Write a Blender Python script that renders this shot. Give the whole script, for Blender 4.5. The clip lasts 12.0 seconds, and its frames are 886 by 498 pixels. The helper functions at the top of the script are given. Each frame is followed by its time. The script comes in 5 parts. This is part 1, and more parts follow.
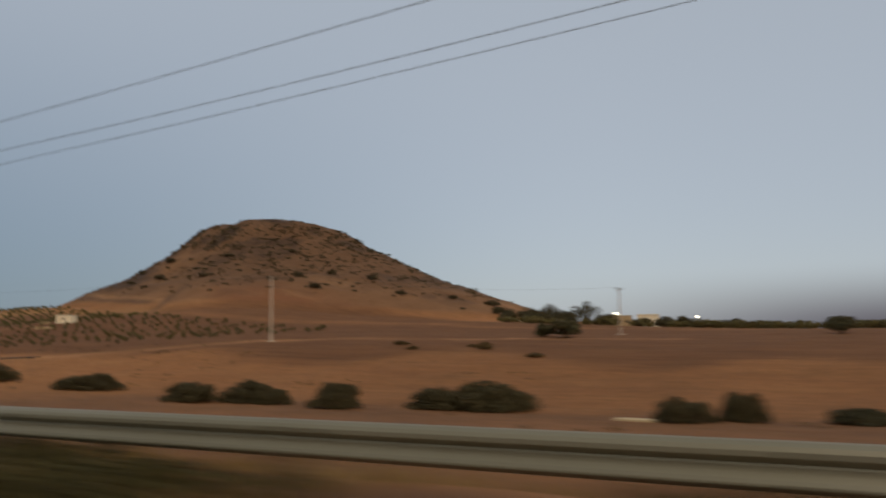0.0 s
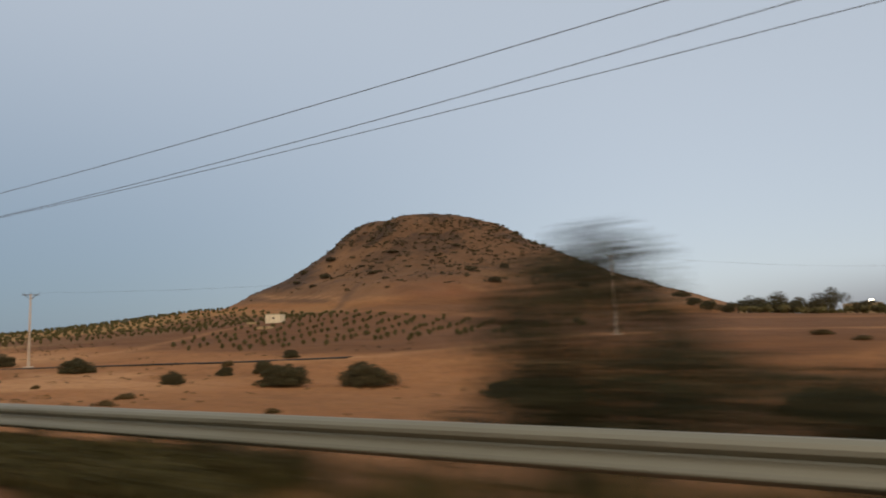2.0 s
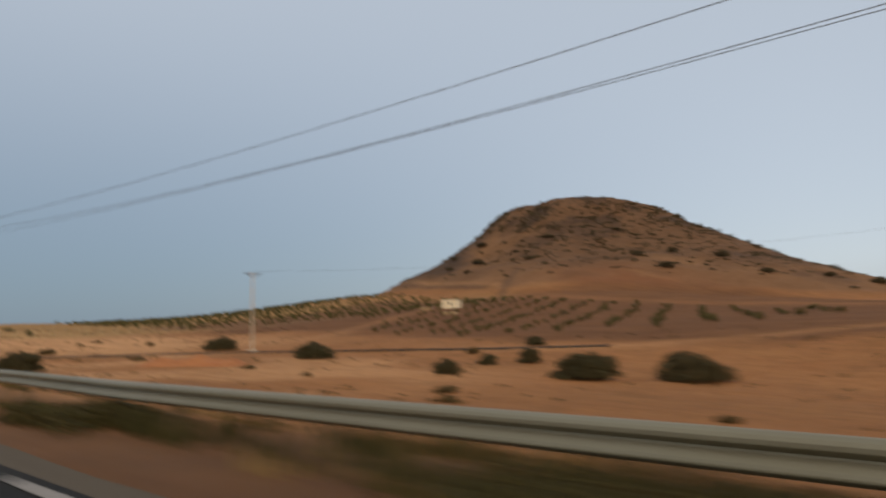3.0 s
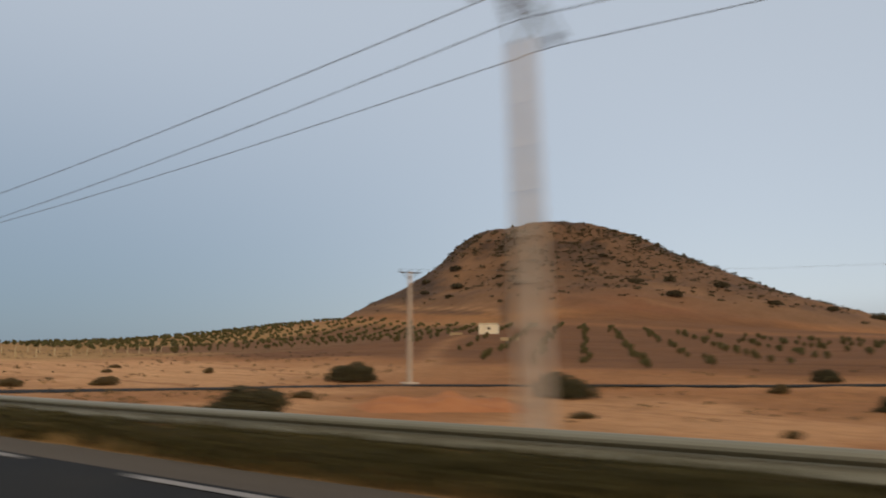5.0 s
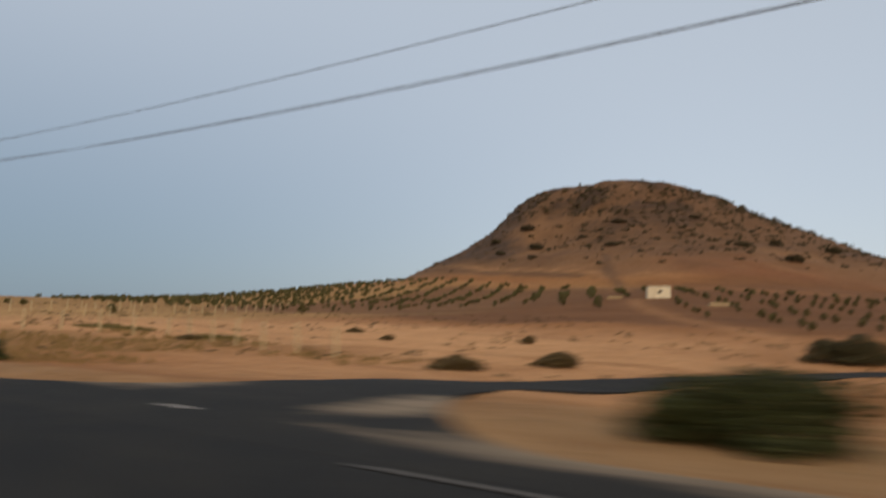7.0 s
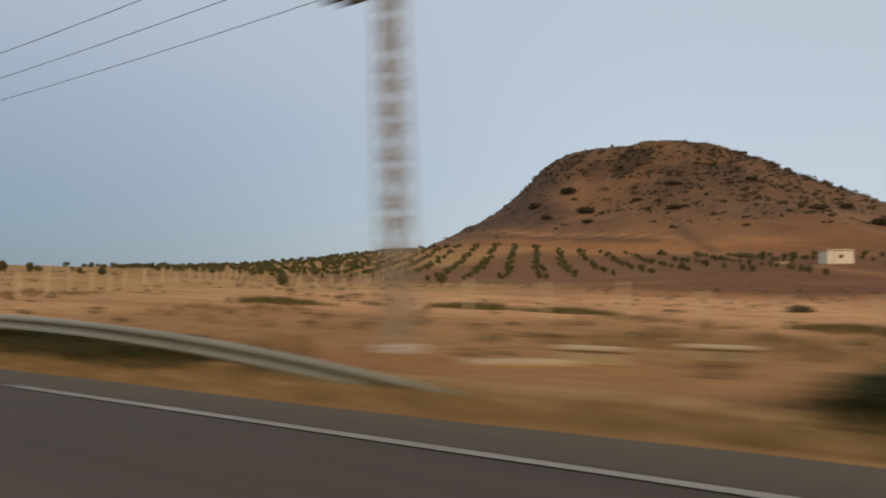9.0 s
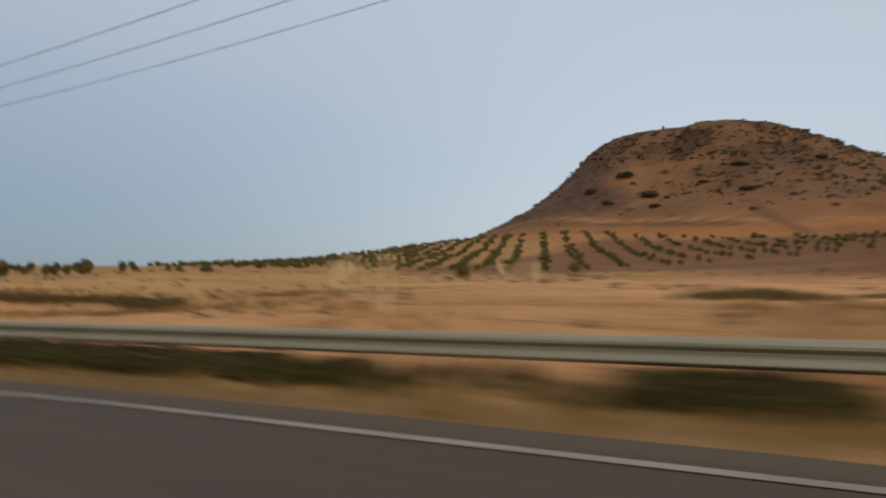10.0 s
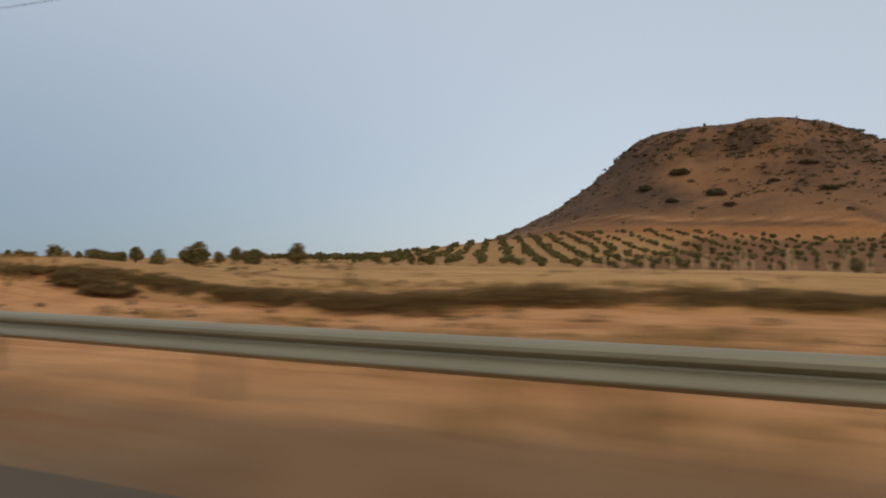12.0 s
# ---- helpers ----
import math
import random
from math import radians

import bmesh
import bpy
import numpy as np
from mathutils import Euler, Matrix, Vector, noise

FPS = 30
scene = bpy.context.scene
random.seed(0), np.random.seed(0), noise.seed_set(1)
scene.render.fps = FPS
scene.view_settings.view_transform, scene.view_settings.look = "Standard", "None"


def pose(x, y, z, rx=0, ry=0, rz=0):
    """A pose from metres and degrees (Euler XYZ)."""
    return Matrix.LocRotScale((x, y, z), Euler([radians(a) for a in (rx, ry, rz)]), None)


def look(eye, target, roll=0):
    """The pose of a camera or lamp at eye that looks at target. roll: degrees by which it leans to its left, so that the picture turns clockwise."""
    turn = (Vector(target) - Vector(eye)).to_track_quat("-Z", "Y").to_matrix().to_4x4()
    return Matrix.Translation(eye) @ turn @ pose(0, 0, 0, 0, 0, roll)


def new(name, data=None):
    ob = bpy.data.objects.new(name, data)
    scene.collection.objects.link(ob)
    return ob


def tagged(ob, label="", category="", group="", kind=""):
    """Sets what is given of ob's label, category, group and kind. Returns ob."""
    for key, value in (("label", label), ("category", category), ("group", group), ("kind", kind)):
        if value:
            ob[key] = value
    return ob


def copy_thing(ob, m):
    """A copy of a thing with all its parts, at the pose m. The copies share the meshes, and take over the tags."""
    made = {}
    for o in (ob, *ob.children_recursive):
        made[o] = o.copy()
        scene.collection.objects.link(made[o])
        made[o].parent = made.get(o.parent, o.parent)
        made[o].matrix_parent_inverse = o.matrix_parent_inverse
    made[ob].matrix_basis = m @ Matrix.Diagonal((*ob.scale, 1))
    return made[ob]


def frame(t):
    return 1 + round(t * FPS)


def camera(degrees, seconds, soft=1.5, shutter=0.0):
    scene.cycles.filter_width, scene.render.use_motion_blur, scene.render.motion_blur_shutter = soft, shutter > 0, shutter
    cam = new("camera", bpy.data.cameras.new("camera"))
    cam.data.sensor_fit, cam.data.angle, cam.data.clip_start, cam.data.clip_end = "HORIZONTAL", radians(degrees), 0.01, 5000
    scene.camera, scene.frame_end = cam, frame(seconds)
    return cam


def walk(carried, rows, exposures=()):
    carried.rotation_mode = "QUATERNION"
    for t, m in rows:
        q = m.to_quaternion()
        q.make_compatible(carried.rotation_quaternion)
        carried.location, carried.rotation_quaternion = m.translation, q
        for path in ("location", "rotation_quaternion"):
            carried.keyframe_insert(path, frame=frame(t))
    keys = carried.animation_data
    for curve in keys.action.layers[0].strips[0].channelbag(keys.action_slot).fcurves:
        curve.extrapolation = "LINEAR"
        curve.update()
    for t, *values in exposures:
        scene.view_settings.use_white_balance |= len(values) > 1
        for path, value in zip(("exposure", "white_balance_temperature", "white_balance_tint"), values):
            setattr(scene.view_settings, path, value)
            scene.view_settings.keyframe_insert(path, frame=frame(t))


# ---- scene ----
# ---- camera: a phone held at a car's side window, 1.35 m over the road, driving towards -x at 83 km/h ----
EYE = 1.35
FOV = 62.2
cam = camera(FOV, 12.0, soft=1.9, shutter=1.0)
# seconds, way along the road, then yaw (from +y towards -x), pitch and roll in degrees
DRIVE = [
    (0, 0.00, 26.72, 6.78, -0.95), (0.5, -11.38, 28.60, 7.36, -1.92), (0.8, -18.23, 28.97, 6.97, -1.14),
    (0.9, -20.52, 29.48, 6.95, -0.99), (1, -22.80, 30.82, 6.93, -1.50), (1.2, -27.39, 30.69, 7.17, -2.29),
    (1.5, -34.30, 31.97, 6.52, -1.06), (1.9, -43.56, 34.25, 6.80, -2.21), (2, -45.88, 34.24, 6.87, -1.94),
    (2.3, -52.86, 34.20, 6.85, -1.57), (2.4, -55.19, 34.94, 6.83, -1.91), (2.5, -57.53, 35.61, 6.78, -1.93),
    (3, -69.18, 43.65, 6.28, -1.25), (3.2, -73.83, 44.38, 7.14, -2.18), (4.8, -111.02, 36.03, 8.25, 0.29),
    (4.9, -113.34, 36.20, 8.38, 0.15), (5, -115.67, 36.32, 8.52, -0.15), (5.2, -120.32, 36.13, 8.52, -0.21),
    (5.5, -127.29, 35.84, 8.07, 0.41), (6, -138.84, 35.49, 7.34, 1.95), (6.5, -150.29, 34.40, 6.65, 2.73),
    (6.8, -157.12, 35.11, 6.80, 0.39), (7, -161.65, 35.94, 5.77, 1.00), (7.2, -166.17, 35.02, 4.66, 0.46),
    (8.8, -202.14, 32.51, 3.71, 0.78), (9, -206.62, 32.38, 3.38, 0.63), (9.2, -211.10, 32.05, 3.68, -1.23),
    (9.5, -217.81, 32.02, 1.23, 2.28), (10, -229.01, 33.18, 2.79, -0.81), (10.5, -240.21, 32.54, 3.87, -3.87),
    (11, -251.43, 30.19, 3.62, -1.96), (11.5, -262.65, 30.65, 2.88, -0.60), (12, -273.88, 29.43, 2.83, 0.01),
]


def held(x, yaw, pitch, roll):
    a, b = radians(yaw), radians(pitch)
    ahead = Vector((-math.sin(a) * math.cos(b), math.cos(a) * math.cos(b), math.sin(b)))
    eye = Vector((x, 0.0, EYE))
    return look(eye, eye + ahead, roll)


walk(cam, [(t, held(x, yaw, pitch, roll)) for t, x, yaw, pitch, roll in DRIVE],
     exposures=[(0.0, -0.3, 7150, 12), (0.5, -0.2, 7150, 12), (1.2, -0.08, 7150, 12), (2.0, 0.0, 7150, 12), (5.0, 0.0, 7150, 12), (12.0, 0.05, 7150, 12)])

# ---- light: the bright part of the evening sky lies behind the car, high and broad ----
SUN_UP, SUN_ROUND = 34.0, 126.0          # degrees over the horizon; round from +y, clockwise seen from above
world = bpy.data.worlds.new("dusk_sky")
scene.world = world
world.use_nodes = True
wn, wl = world.node_tree.nodes, world.node_tree.links
sky = wn.new("ShaderNodeTexSky")
sky.sky_type = 'NISHITA'
sky.sun_disc = False
sky.sun_elevation = radians(SUN_UP)
sky.sun_rotation = radians(SUN_ROUND)
sky.air_density, sky.dust_density, sky.ozone_density = 1.0, 1.2, 2.5
haze = wn.new("ShaderNodeMix")           # even evening haze over the clear sky
haze.data_type = 'RGBA'
haze.inputs[0].default_value = 0.8
haze.inputs[7].default_value = (3.40, 4.00, 4.74, 1.0)
wl.new(sky.outputs[0], haze.inputs[6])
# the dusk shadow: the sky darkens smoothly towards the horizon opposite to the light
toward = wn.new("ShaderNodeTexCoord")
split = wn.new("ShaderNodeSeparateXYZ")
wl.new(toward.outputs["Generated"], split.inputs[0])
across = wn.new("ShaderNodeMapRange")
across.interpolation_type = 'SMOOTHSTEP'
across.inputs[1].default_value, across.inputs[2].default_value = -0.2, -1.05
wl.new(split.outputs[0], across.inputs[0])
low = wn.new("ShaderNodeMapRange")
low.interpolation_type = 'SMOOTHSTEP'
low.inputs[1].default_value, low.inputs[2].default_value = 0.55, 0.0
wl.new(split.outputs[2], low.inputs[0])
both = wn.new("ShaderNodeMath")
both.operation = 'MULTIPLY'
wl.new(across.outputs[0], both.inputs[0])
wl.new(low.outputs[0], both.inputs[1])
dusk = wn.new("ShaderNodeMix")
dusk.data_type, dusk.blend_type = 'RGBA', 'MULTIPLY'
dusk.inputs[7].default_value = (0.375, 0.465, 0.545, 1.0)
wl.new(both.outputs[0], dusk.inputs[0])
wl.new(haze.outputs[2], dusk.inputs[6])
# a dusty grey-violet belt low over the north-east horizon
dust_way = wn.new("ShaderNodeMapRange")
dust_way.interpolation_type = 'SMOOTHSTEP'
dust_way.inputs[1].default_value, dust_way.inputs[2].default_value = -0.42, 0.12
wl.new(split.outputs[0], dust_way.inputs[0])
dust_low = wn.new("ShaderNodeMapRange")
dust_low.interpolation_type = 'SMOOTHSTEP'
dust_low.inputs[1].default_value, dust_low.inputs[2].default_value = 0.085, -0.005
wl.new(split.outputs[2], dust_low.inputs[0])
dust = wn.new("ShaderNodeMath")
dust.operation = 'MULTIPLY'
wl.new(dust_way.outputs[0], dust.inputs[0])
wl.new(dust_low.outputs[0], dust.inputs[1])
belt = wn.new("ShaderNodeMix")
belt.data_type, belt.blend_type = 'RGBA', 'MULTIPLY'
belt.inputs[7].default_value = (0.26, 0.22, 0.25, 1.0)
wl.new(dust.outputs[0], belt.inputs[0])
wl.new(dusk.outputs[2], belt.inputs[6])
wl.new(belt.outputs[2], wn["Background"].inputs[0])
wn["Background"].inputs[1].default_value = 0.15
lamp = bpy.data.lights.new("sun", 'SUN')
lamp.energy, lamp.angle, lamp.color = 1.25, radians(60), (1.0, 0.75, 0.48)
az, el = radians(SUN_ROUND), radians(SUN_UP)
sun_way = Vector((math.sin(az) * math.cos(el), math.cos(az) * math.cos(el), math.sin(el)))
sun_ob = new("sun", lamp)
sun_ob.matrix_world = look(sun_way * 300, (0, 0, 0))


# ---- material helpers ----
class Nodes:
    """A new material and short ways to add nodes to it."""

    def __init__(self, name, rough=0.9, metal=0.0, spec=0.3):
        self.m = bpy.data.materials.new(name)
        self.m.use_nodes = True
        self.t = self.m.node_tree
        self.b = self.t.nodes["Principled BSDF"]
        self.b.inputs["Roughness"].default_value = rough
        self.b.inputs["Metallic"].default_value = metal
        self.b.inputs["Specular IOR Level"].default_value = spec

    def put(self, socket, value):
        if isinstance(value, bpy.types.NodeSocket):
            self.t.links.new(value, socket)
        else:
            socket.default_value = value

    def node(self, kind, **inputs):
        n = self.t.nodes.new(kind)
        for k, v in inputs.items():
            self.put(n.inputs[k.replace("_", " ")], v)
        return n

    def where(self):
        return self.node("ShaderNodeNewGeometry").outputs["Position"]

    def noise(self, scale, detail=4.0, rough=0.55, stretch=None, at=None):
        at = at or self.where()
        if stretch:
            mp = self.node("ShaderNodeMapping", Vector=at)
            mp.inputs["Scale"].default_value = stretch
            at = mp.outputs[0]
        return self.node("ShaderNodeTexNoise", Vector=at, Scale=scale, Detail=detail, Roughness=rough).outputs[0]

    def ramp(self, fac, lo, hi):
        n = self.node("ShaderNodeMapRange", Value=fac)
        n.inputs[1].default_value, n.inputs[2].default_value = lo, hi
        return n.outputs[0]

    def mix(self, fac, a, b, how='MIX'):
        n = self.t.nodes.new("ShaderNodeMix")
        n.data_type, n.blend_type = 'RGBA', how
        self.put(n.inputs[0], fac)
        for s, v in ((n.inputs[6], a), (n.inputs[7], b)):
            self.put(s, v if isinstance(v, bpy.types.NodeSocket) else (*v, 1.0))
        return n.outputs[2]

    def mul(self, a, b):
        n = self.t.nodes.new("ShaderNodeMath")
        n.operation = 'MULTIPLY'
        self.put(n.inputs[0], a)
        self.put(n.inputs[1], b)
        return n.outputs[0]

    def bump(self, height, strength=0.4, distance=0.05):
        n = self.node("ShaderNodeBump", Height=height, Strength=strength, Distance=distance)
        self.put(self.b.inputs["Normal"], n.outputs[0])

    def colour(self, c):
        self.put(self.b.inputs["Base Color"], c if isinstance(c, bpy.types.NodeSocket) else (*c, 1.0))
        return self.m


def soil_material():
    """Earth: field brown, mixed by the painted-in soil kinds (sand, red plough, rock with some painted shade, dry
    grass).
    """
    n = Nodes("soil", 0.95, 0, 0.15)
    kinds = n.node("ShaderNodeAttribute")
    kinds.attribute_name = "soil_kind"
    sep = n.node("ShaderNodeSeparateColor", Color=kinds.outputs["Color"])
    sand, red, rock = sep.outputs[0], sep.outputs[1], sep.outputs[2]
    dry = kinds.outputs["Alpha"]
    big = n.ramp(n.noise(0.035, 5.0), 0.35, 0.68)
    mid = n.ramp(n.noise(0.35, 6.0, 0.65), 0.3, 0.7)
    streak = n.ramp(n.noise(0.22, 5.0, 0.6, (0.45, 1.1, 1.0)), 0.36, 0.70)
    fine = n.noise(6.0, 6.0, 0.7)
    field = n.mix(big, (0.442, 0.181, 0.064), (0.302, 0.122, 0.043))
    field = n.mix(n.mul(streak, 0.35), field, (0.490, 0.228, 0.080))
    pale = n.mix(n.mul(mid, n.ramp(streak, -0.6, 0.8)), (0.745, 0.395, 0.178), (0.535, 0.248, 0.101))
    ploughed = n.mix(streak, (0.132, 0.052, 0.021), (0.212, 0.087, 0.034))
    rocky = n.mix(n.ramp(n.noise(0.16, 6.0, 0.7), 0.38, 0.66), (0.029, 0.023, 0.021), (0.122, 0.076, 0.053))
    wash = n.ramp(n.noise(0.05, 6.0, 0.65, (1.0, 0.5, 1.0)), 0.36, 0.66)
    hillside = n.mix(wash, (0.315, 0.164, 0.080), (0.232, 0.117, 0.056))
    hillside = n.mix(n.mul(mid, 0.35), hillside, (0.200, 0.098, 0.050))
    over = n.node("ShaderNodeAttribute")
    over.attribute_name = "slope_cover"
    wide = n.node("ShaderNodeSeparateColor", Color=over.outputs["Color"])
    hillside = n.mix(n.mul(wide.outputs[2], 0.3), hillside, (0.190, 0.095, 0.045))
    hillside = n.mix(n.mul(wide.outputs[1], 0.8), hillside, (0.300, 0.088, 0.034))
    straw = n.mix(streak, (0.53, 0.325, 0.120), (0.365, 0.205, 0.072))
    c = n.mix(wide.outputs[0], field, hillside)
    c = n.mix(sand, c, pale)
    c = n.mix(red, c, ploughed)
    c = n.mix(dry, c, straw)
    c = n.mix(rock, c, rocky)
    stony = n.mix(mid, (0.190, 0.136, 0.086), (0.120, 0.089, 0.060))
    c = n.mix(n.mul(over.outputs["Alpha"], 0.95), c, stony)
    speck = n.ramp(n.noise(1.6, 4.0, 0.7), 0.54, 0.70)
    c = n.mix(n.mul(speck, 0.45), c, (0.134, 0.080, 0.030))
    c = n.mix(n.ramp(fine, 0.25, 0.9), n.mix(0.25, c, (0.103, 0.057, 0.023)), c)
    loose = n.ramp(n.mix(sand, (1, 1, 1), (0, 0, 0)), -0.7, 1.0)      # trodden sand shows fewer clods
    worn = n.ramp(n.noise(1.1, 5.0, 0.65, (0.5, 1.5, 1.0)), 0.42, 0.74)
    c = n.mix(n.mul(n.mul(worn, 0.24), loose), c, (0.175, 0.080, 0.028))
    furrow = n.ramp(n.noise(0.5, 4.0, 0.6, (0.07, 1.3, 1.0)), 0.50, 0.60)
    c = n.mix(n.mul(n.mul(furrow, red), 0.6), c, (0.095, 0.039, 0.014))
    ledges = n.ramp(n.noise(0.42, 5.0, 0.65, (0.10, 1.5, 1.0)), 0.53, 0.63)
    c = n.mix(n.mul(n.mul(ledges, n.ramp(sand, -0.5, 1.0)), 0.6), c, (0.210, 0.083, 0.027))
    clods = n.ramp(n.noise(0.85, 8.0, 0.75), 0.46, 0.66)
    c = n.mix(n.mul(n.mul(clods, 0.5), loose), c, (0.150, 0.067, 0.023))
    stones = n.ramp(n.noise(0.36, 6.0, 0.78), 0.47, 0.57)
    c = n.mix(n.mul(n.mul(stones, rock), 0.6), c, (0.062, 0.040, 0.026))
    blot = n.ramp(n.noise(0.11, 7.0, 0.72), 0.52, 0.70)
    c = n.mix(n.mul(n.mul(blot, 0.5), loose), c, (0.160, 0.074, 0.025))
    n.bump(n.mul(fine, mid), 0.6, 0.12)
    return n.colour(c)


def asphalt_material(name, dark, light):
    n = Nodes(name, 0.9, 0, 0.15)
    lanes = n.ramp(n.noise(0.5, 4.0, 0.6, (0.06, 1.3, 1.0)), 0.35, 0.7)
    grain = n.noise(60.0, 3.0, 0.7)
    patch = n.ramp(n.noise(0.6, 5.0, 0.6), 0.45, 0.75)
    c = n.mix(lanes, dark, light)
    c = n.mix(n.mul(patch, 0.16), c, (0.103, 0.082, 0.052))
    c = n.mix(grain, n.mix(0.5, c, (0.015, 0.015, 0.013)), c)
    # sand washed over the asphalt at both corners of the junction
    for spot, reach in (((-164.0, 7.1, 0), (0.20, 0.95, 0)), ((-169.2, 10.0, 0), (0.62, 0.34, 0)), ((-176.2, 9.6, 0), (0.40, 0.42, 0)), ((-188.0, 7.2, 0), (0.085, 1.25, 0))):
        off = n.node("ShaderNodeVectorMath")
        off.operation = 'SUBTRACT'
        n.put(off.inputs[0], n.where())
        off.inputs[1].default_value = spot
        size = n.node("ShaderNodeMapping", Vector=off.outputs[0])
        size.inputs["Scale"].default_value = reach
        away = n.node("ShaderNodeVectorMath", Vector=size.outputs[0])
        away.operation = 'LENGTH'
        edge = n.node("ShaderNodeMath")
        edge.operation = 'ADD'
        n.put(edge.inputs[0], away.outputs["Value"])
        n.put(edge.inputs[1], n.mul(n.noise(0.8, 5.0, 0.65, (0.5, 1.4, 1.0)), 1.3))
        c = n.mix(n.mul(n.ramp(edge.outputs[0], 1.55, 0.85), 0.7), c, (0.34, 0.25, 0.165))
    n.bump(grain, 0.35, 0.01)
    return n.colour(c)


def plain_material(name, base, other, scale=3.0, rough=0.8, metal=0.0, spec=0.3, bump=0.2, dirt=None):
    n = Nodes(name, rough, metal, spec)
    a = n.ramp(n.noise(scale, 5.0, 0.62), 0.3, 0.72)
    c = n.mix(a, base, other)
    if dirt:
        c = n.mix(n.mul(n.ramp(n.noise(scale * 0.35, 4.0, 0.7, (1, 1, 0.3)), 0.5, 0.75), 0.6), c, dirt)
    n.bump(n.noise(scale * 9, 3.0, 0.6), bump, 0.01)
    return n.colour(c)


def leaf_material(name, dark, light, warm):
    n = Nodes(name, 0.75, 0, 0.2)
    leaf = n.node("ShaderNodeNewGeometry").outputs["Random Per Island"]
    tree = n.node("ShaderNodeObjectInfo").outputs["Random"]
    c = n.mix(leaf, dark, light)
    c = n.mix(n.mul(tree, 0.45), c, warm)
    lot = n.node("ShaderNodeTexWhiteNoise")
    lot.noise_dimensions = '1D'
    n.put(lot.inputs["W"], leaf)
    dead = n.ramp(lot.outputs[0], 0.80, 0.90)
    c = n.mix(n.mul(dead, 0.55), c, n.mix(0.4, warm, (0.20, 0.125, 0.055)))
    return n.colour(c)


def rail_material(name, base, other, dirt):
    """Galvanised sheet, each length of rail a little lighter or darker than the next."""
    n = Nodes(name, 0.48, 0.5, 0.4)
    c = n.mix(n.ramp(n.noise(2.2, 5.0, 0.62), 0.3, 0.72), base, other)
    c = n.mix(n.mul(n.ramp(n.noise(0.8, 4.0, 0.7, (1, 1, 0.3)), 0.5, 0.75), 0.6), c, dirt)
    panel = n.node("ShaderNodeObjectInfo").outputs["Random"]
    c = n.mix(n.mul(panel, 0.35), c, (0.35, 0.325, 0.25))
    n.bump(n.noise(20.0, 3.0, 0.6), 0.08, 0.01)
    return n.colour(c)


SOIL = soil_material()
RAIL_OLD = rail_material("dusty_rail_steel", (0.275, 0.240, 0.152), (0.215, 0.186, 0.115), (0.18, 0.138, 0.078))
RAIL_NEW = rail_material("grey_rail_steel", (0.305, 0.277, 0.188), (0.246, 0.222, 0.150), (0.22, 0.182, 0.122))
ASPHALT = asphalt_material("asphalt", (0.014, 0.013, 0.012), (0.023, 0.021, 0.019))
ASPHALT_WORN = asphalt_material("worn_asphalt", (0.086, 0.065, 0.052), (0.124, 0.096, 0.076))
SHOULDER = asphalt_material("shoulder_asphalt", (0.105, 0.080, 0.056), (0.150, 0.115, 0.078))
ASPHALT_NEW = asphalt_material("side_road_asphalt", (0.016, 0.015, 0.013), (0.026, 0.023, 0.020))
PAINT = plain_material("road_paint", (0.34, 0.305, 0.265), (0.17, 0.145, 0.12), 1.5, 0.7, dirt=(0.16, 0.13, 0.095))
PAINT_WORN = plain_material("worn_road_paint", (0.105, 0.09, 0.075), (0.04, 0.035, 0.03), 2.5, 0.8, dirt=(0.07, 0.06, 0.045))
STEEL = plain_material("galvanised_steel", (0.265, 0.250, 0.195), (0.205, 0.190, 0.145), 2.2, 0.6, 0.2, 0.4, 0.08, dirt=(0.19, 0.155, 0.10))
POST_STEEL = plain_material("dusty_post_steel", (0.206, 0.136, 0.070), (0.154, 0.102, 0.056), 4.0, 0.8, 0.1)
DARK_STEEL = plain_material("weathered_steel", (0.103, 0.092, 0.067), (0.175, 0.145, 0.096), 5.0, 0.6, 0.5)
LATTICE = plain_material("tower_steel", (0.350, 0.291, 0.200), (0.247, 0.194, 0.133), 3.0, 0.6, 0.4)
CONCRETE = plain_material("pole_concrete", (0.56, 0.455, 0.345), (0.46, 0.37, 0.28), 2.0, 0.9, 0, 0.2, 0.3, dirt=(0.33, 0.245, 0.165))
GLASSY = plain_material("insulator_glaze", (0.103, 0.073, 0.044), (0.154, 0.116, 0.074), 8.0, 0.25, 0, 0.5, 0.05)
WIRE = plain_material("wire_aluminium", (0.093, 0.087, 0.074), (0.134, 0.126, 0.104), 2.0, 0.5, 0.6)
WHITEWASH = plain_material("cream_render", (0.84, 0.72, 0.50), (0.74, 0.62, 0.42), 0.8, 0.9, dirt=(0.50, 0.36, 0.21))
RENDER_PALE = plain_material("pale_render", (0.484, 0.349, 0.192), (0.391, 0.272, 0.141), 0.6, 0.9, dirt=(0.309, 0.204, 0.104))
ROOF = plain_material("roof_slab", (0.433, 0.330, 0.192), (0.340, 0.252, 0.148), 1.0, 0.9)
DOOR_DARK = plain_material("door_paint", (0.052, 0.044, 0.030), (0.093, 0.068, 0.037), 4.0, 0.6)
SIGN_WHITE = plain_material("sign_white", (0.92, 0.89, 0.83), (0.87, 0.83, 0.76), 1.2, 0.45, 0, 0.4, 0.02)
SIGN_RED = plain_material("sign_red", (0.567, 0.044, 0.022), (0.474, 0.049, 0.026), 2.0, 0.45, 0, 0.4, 0.02)
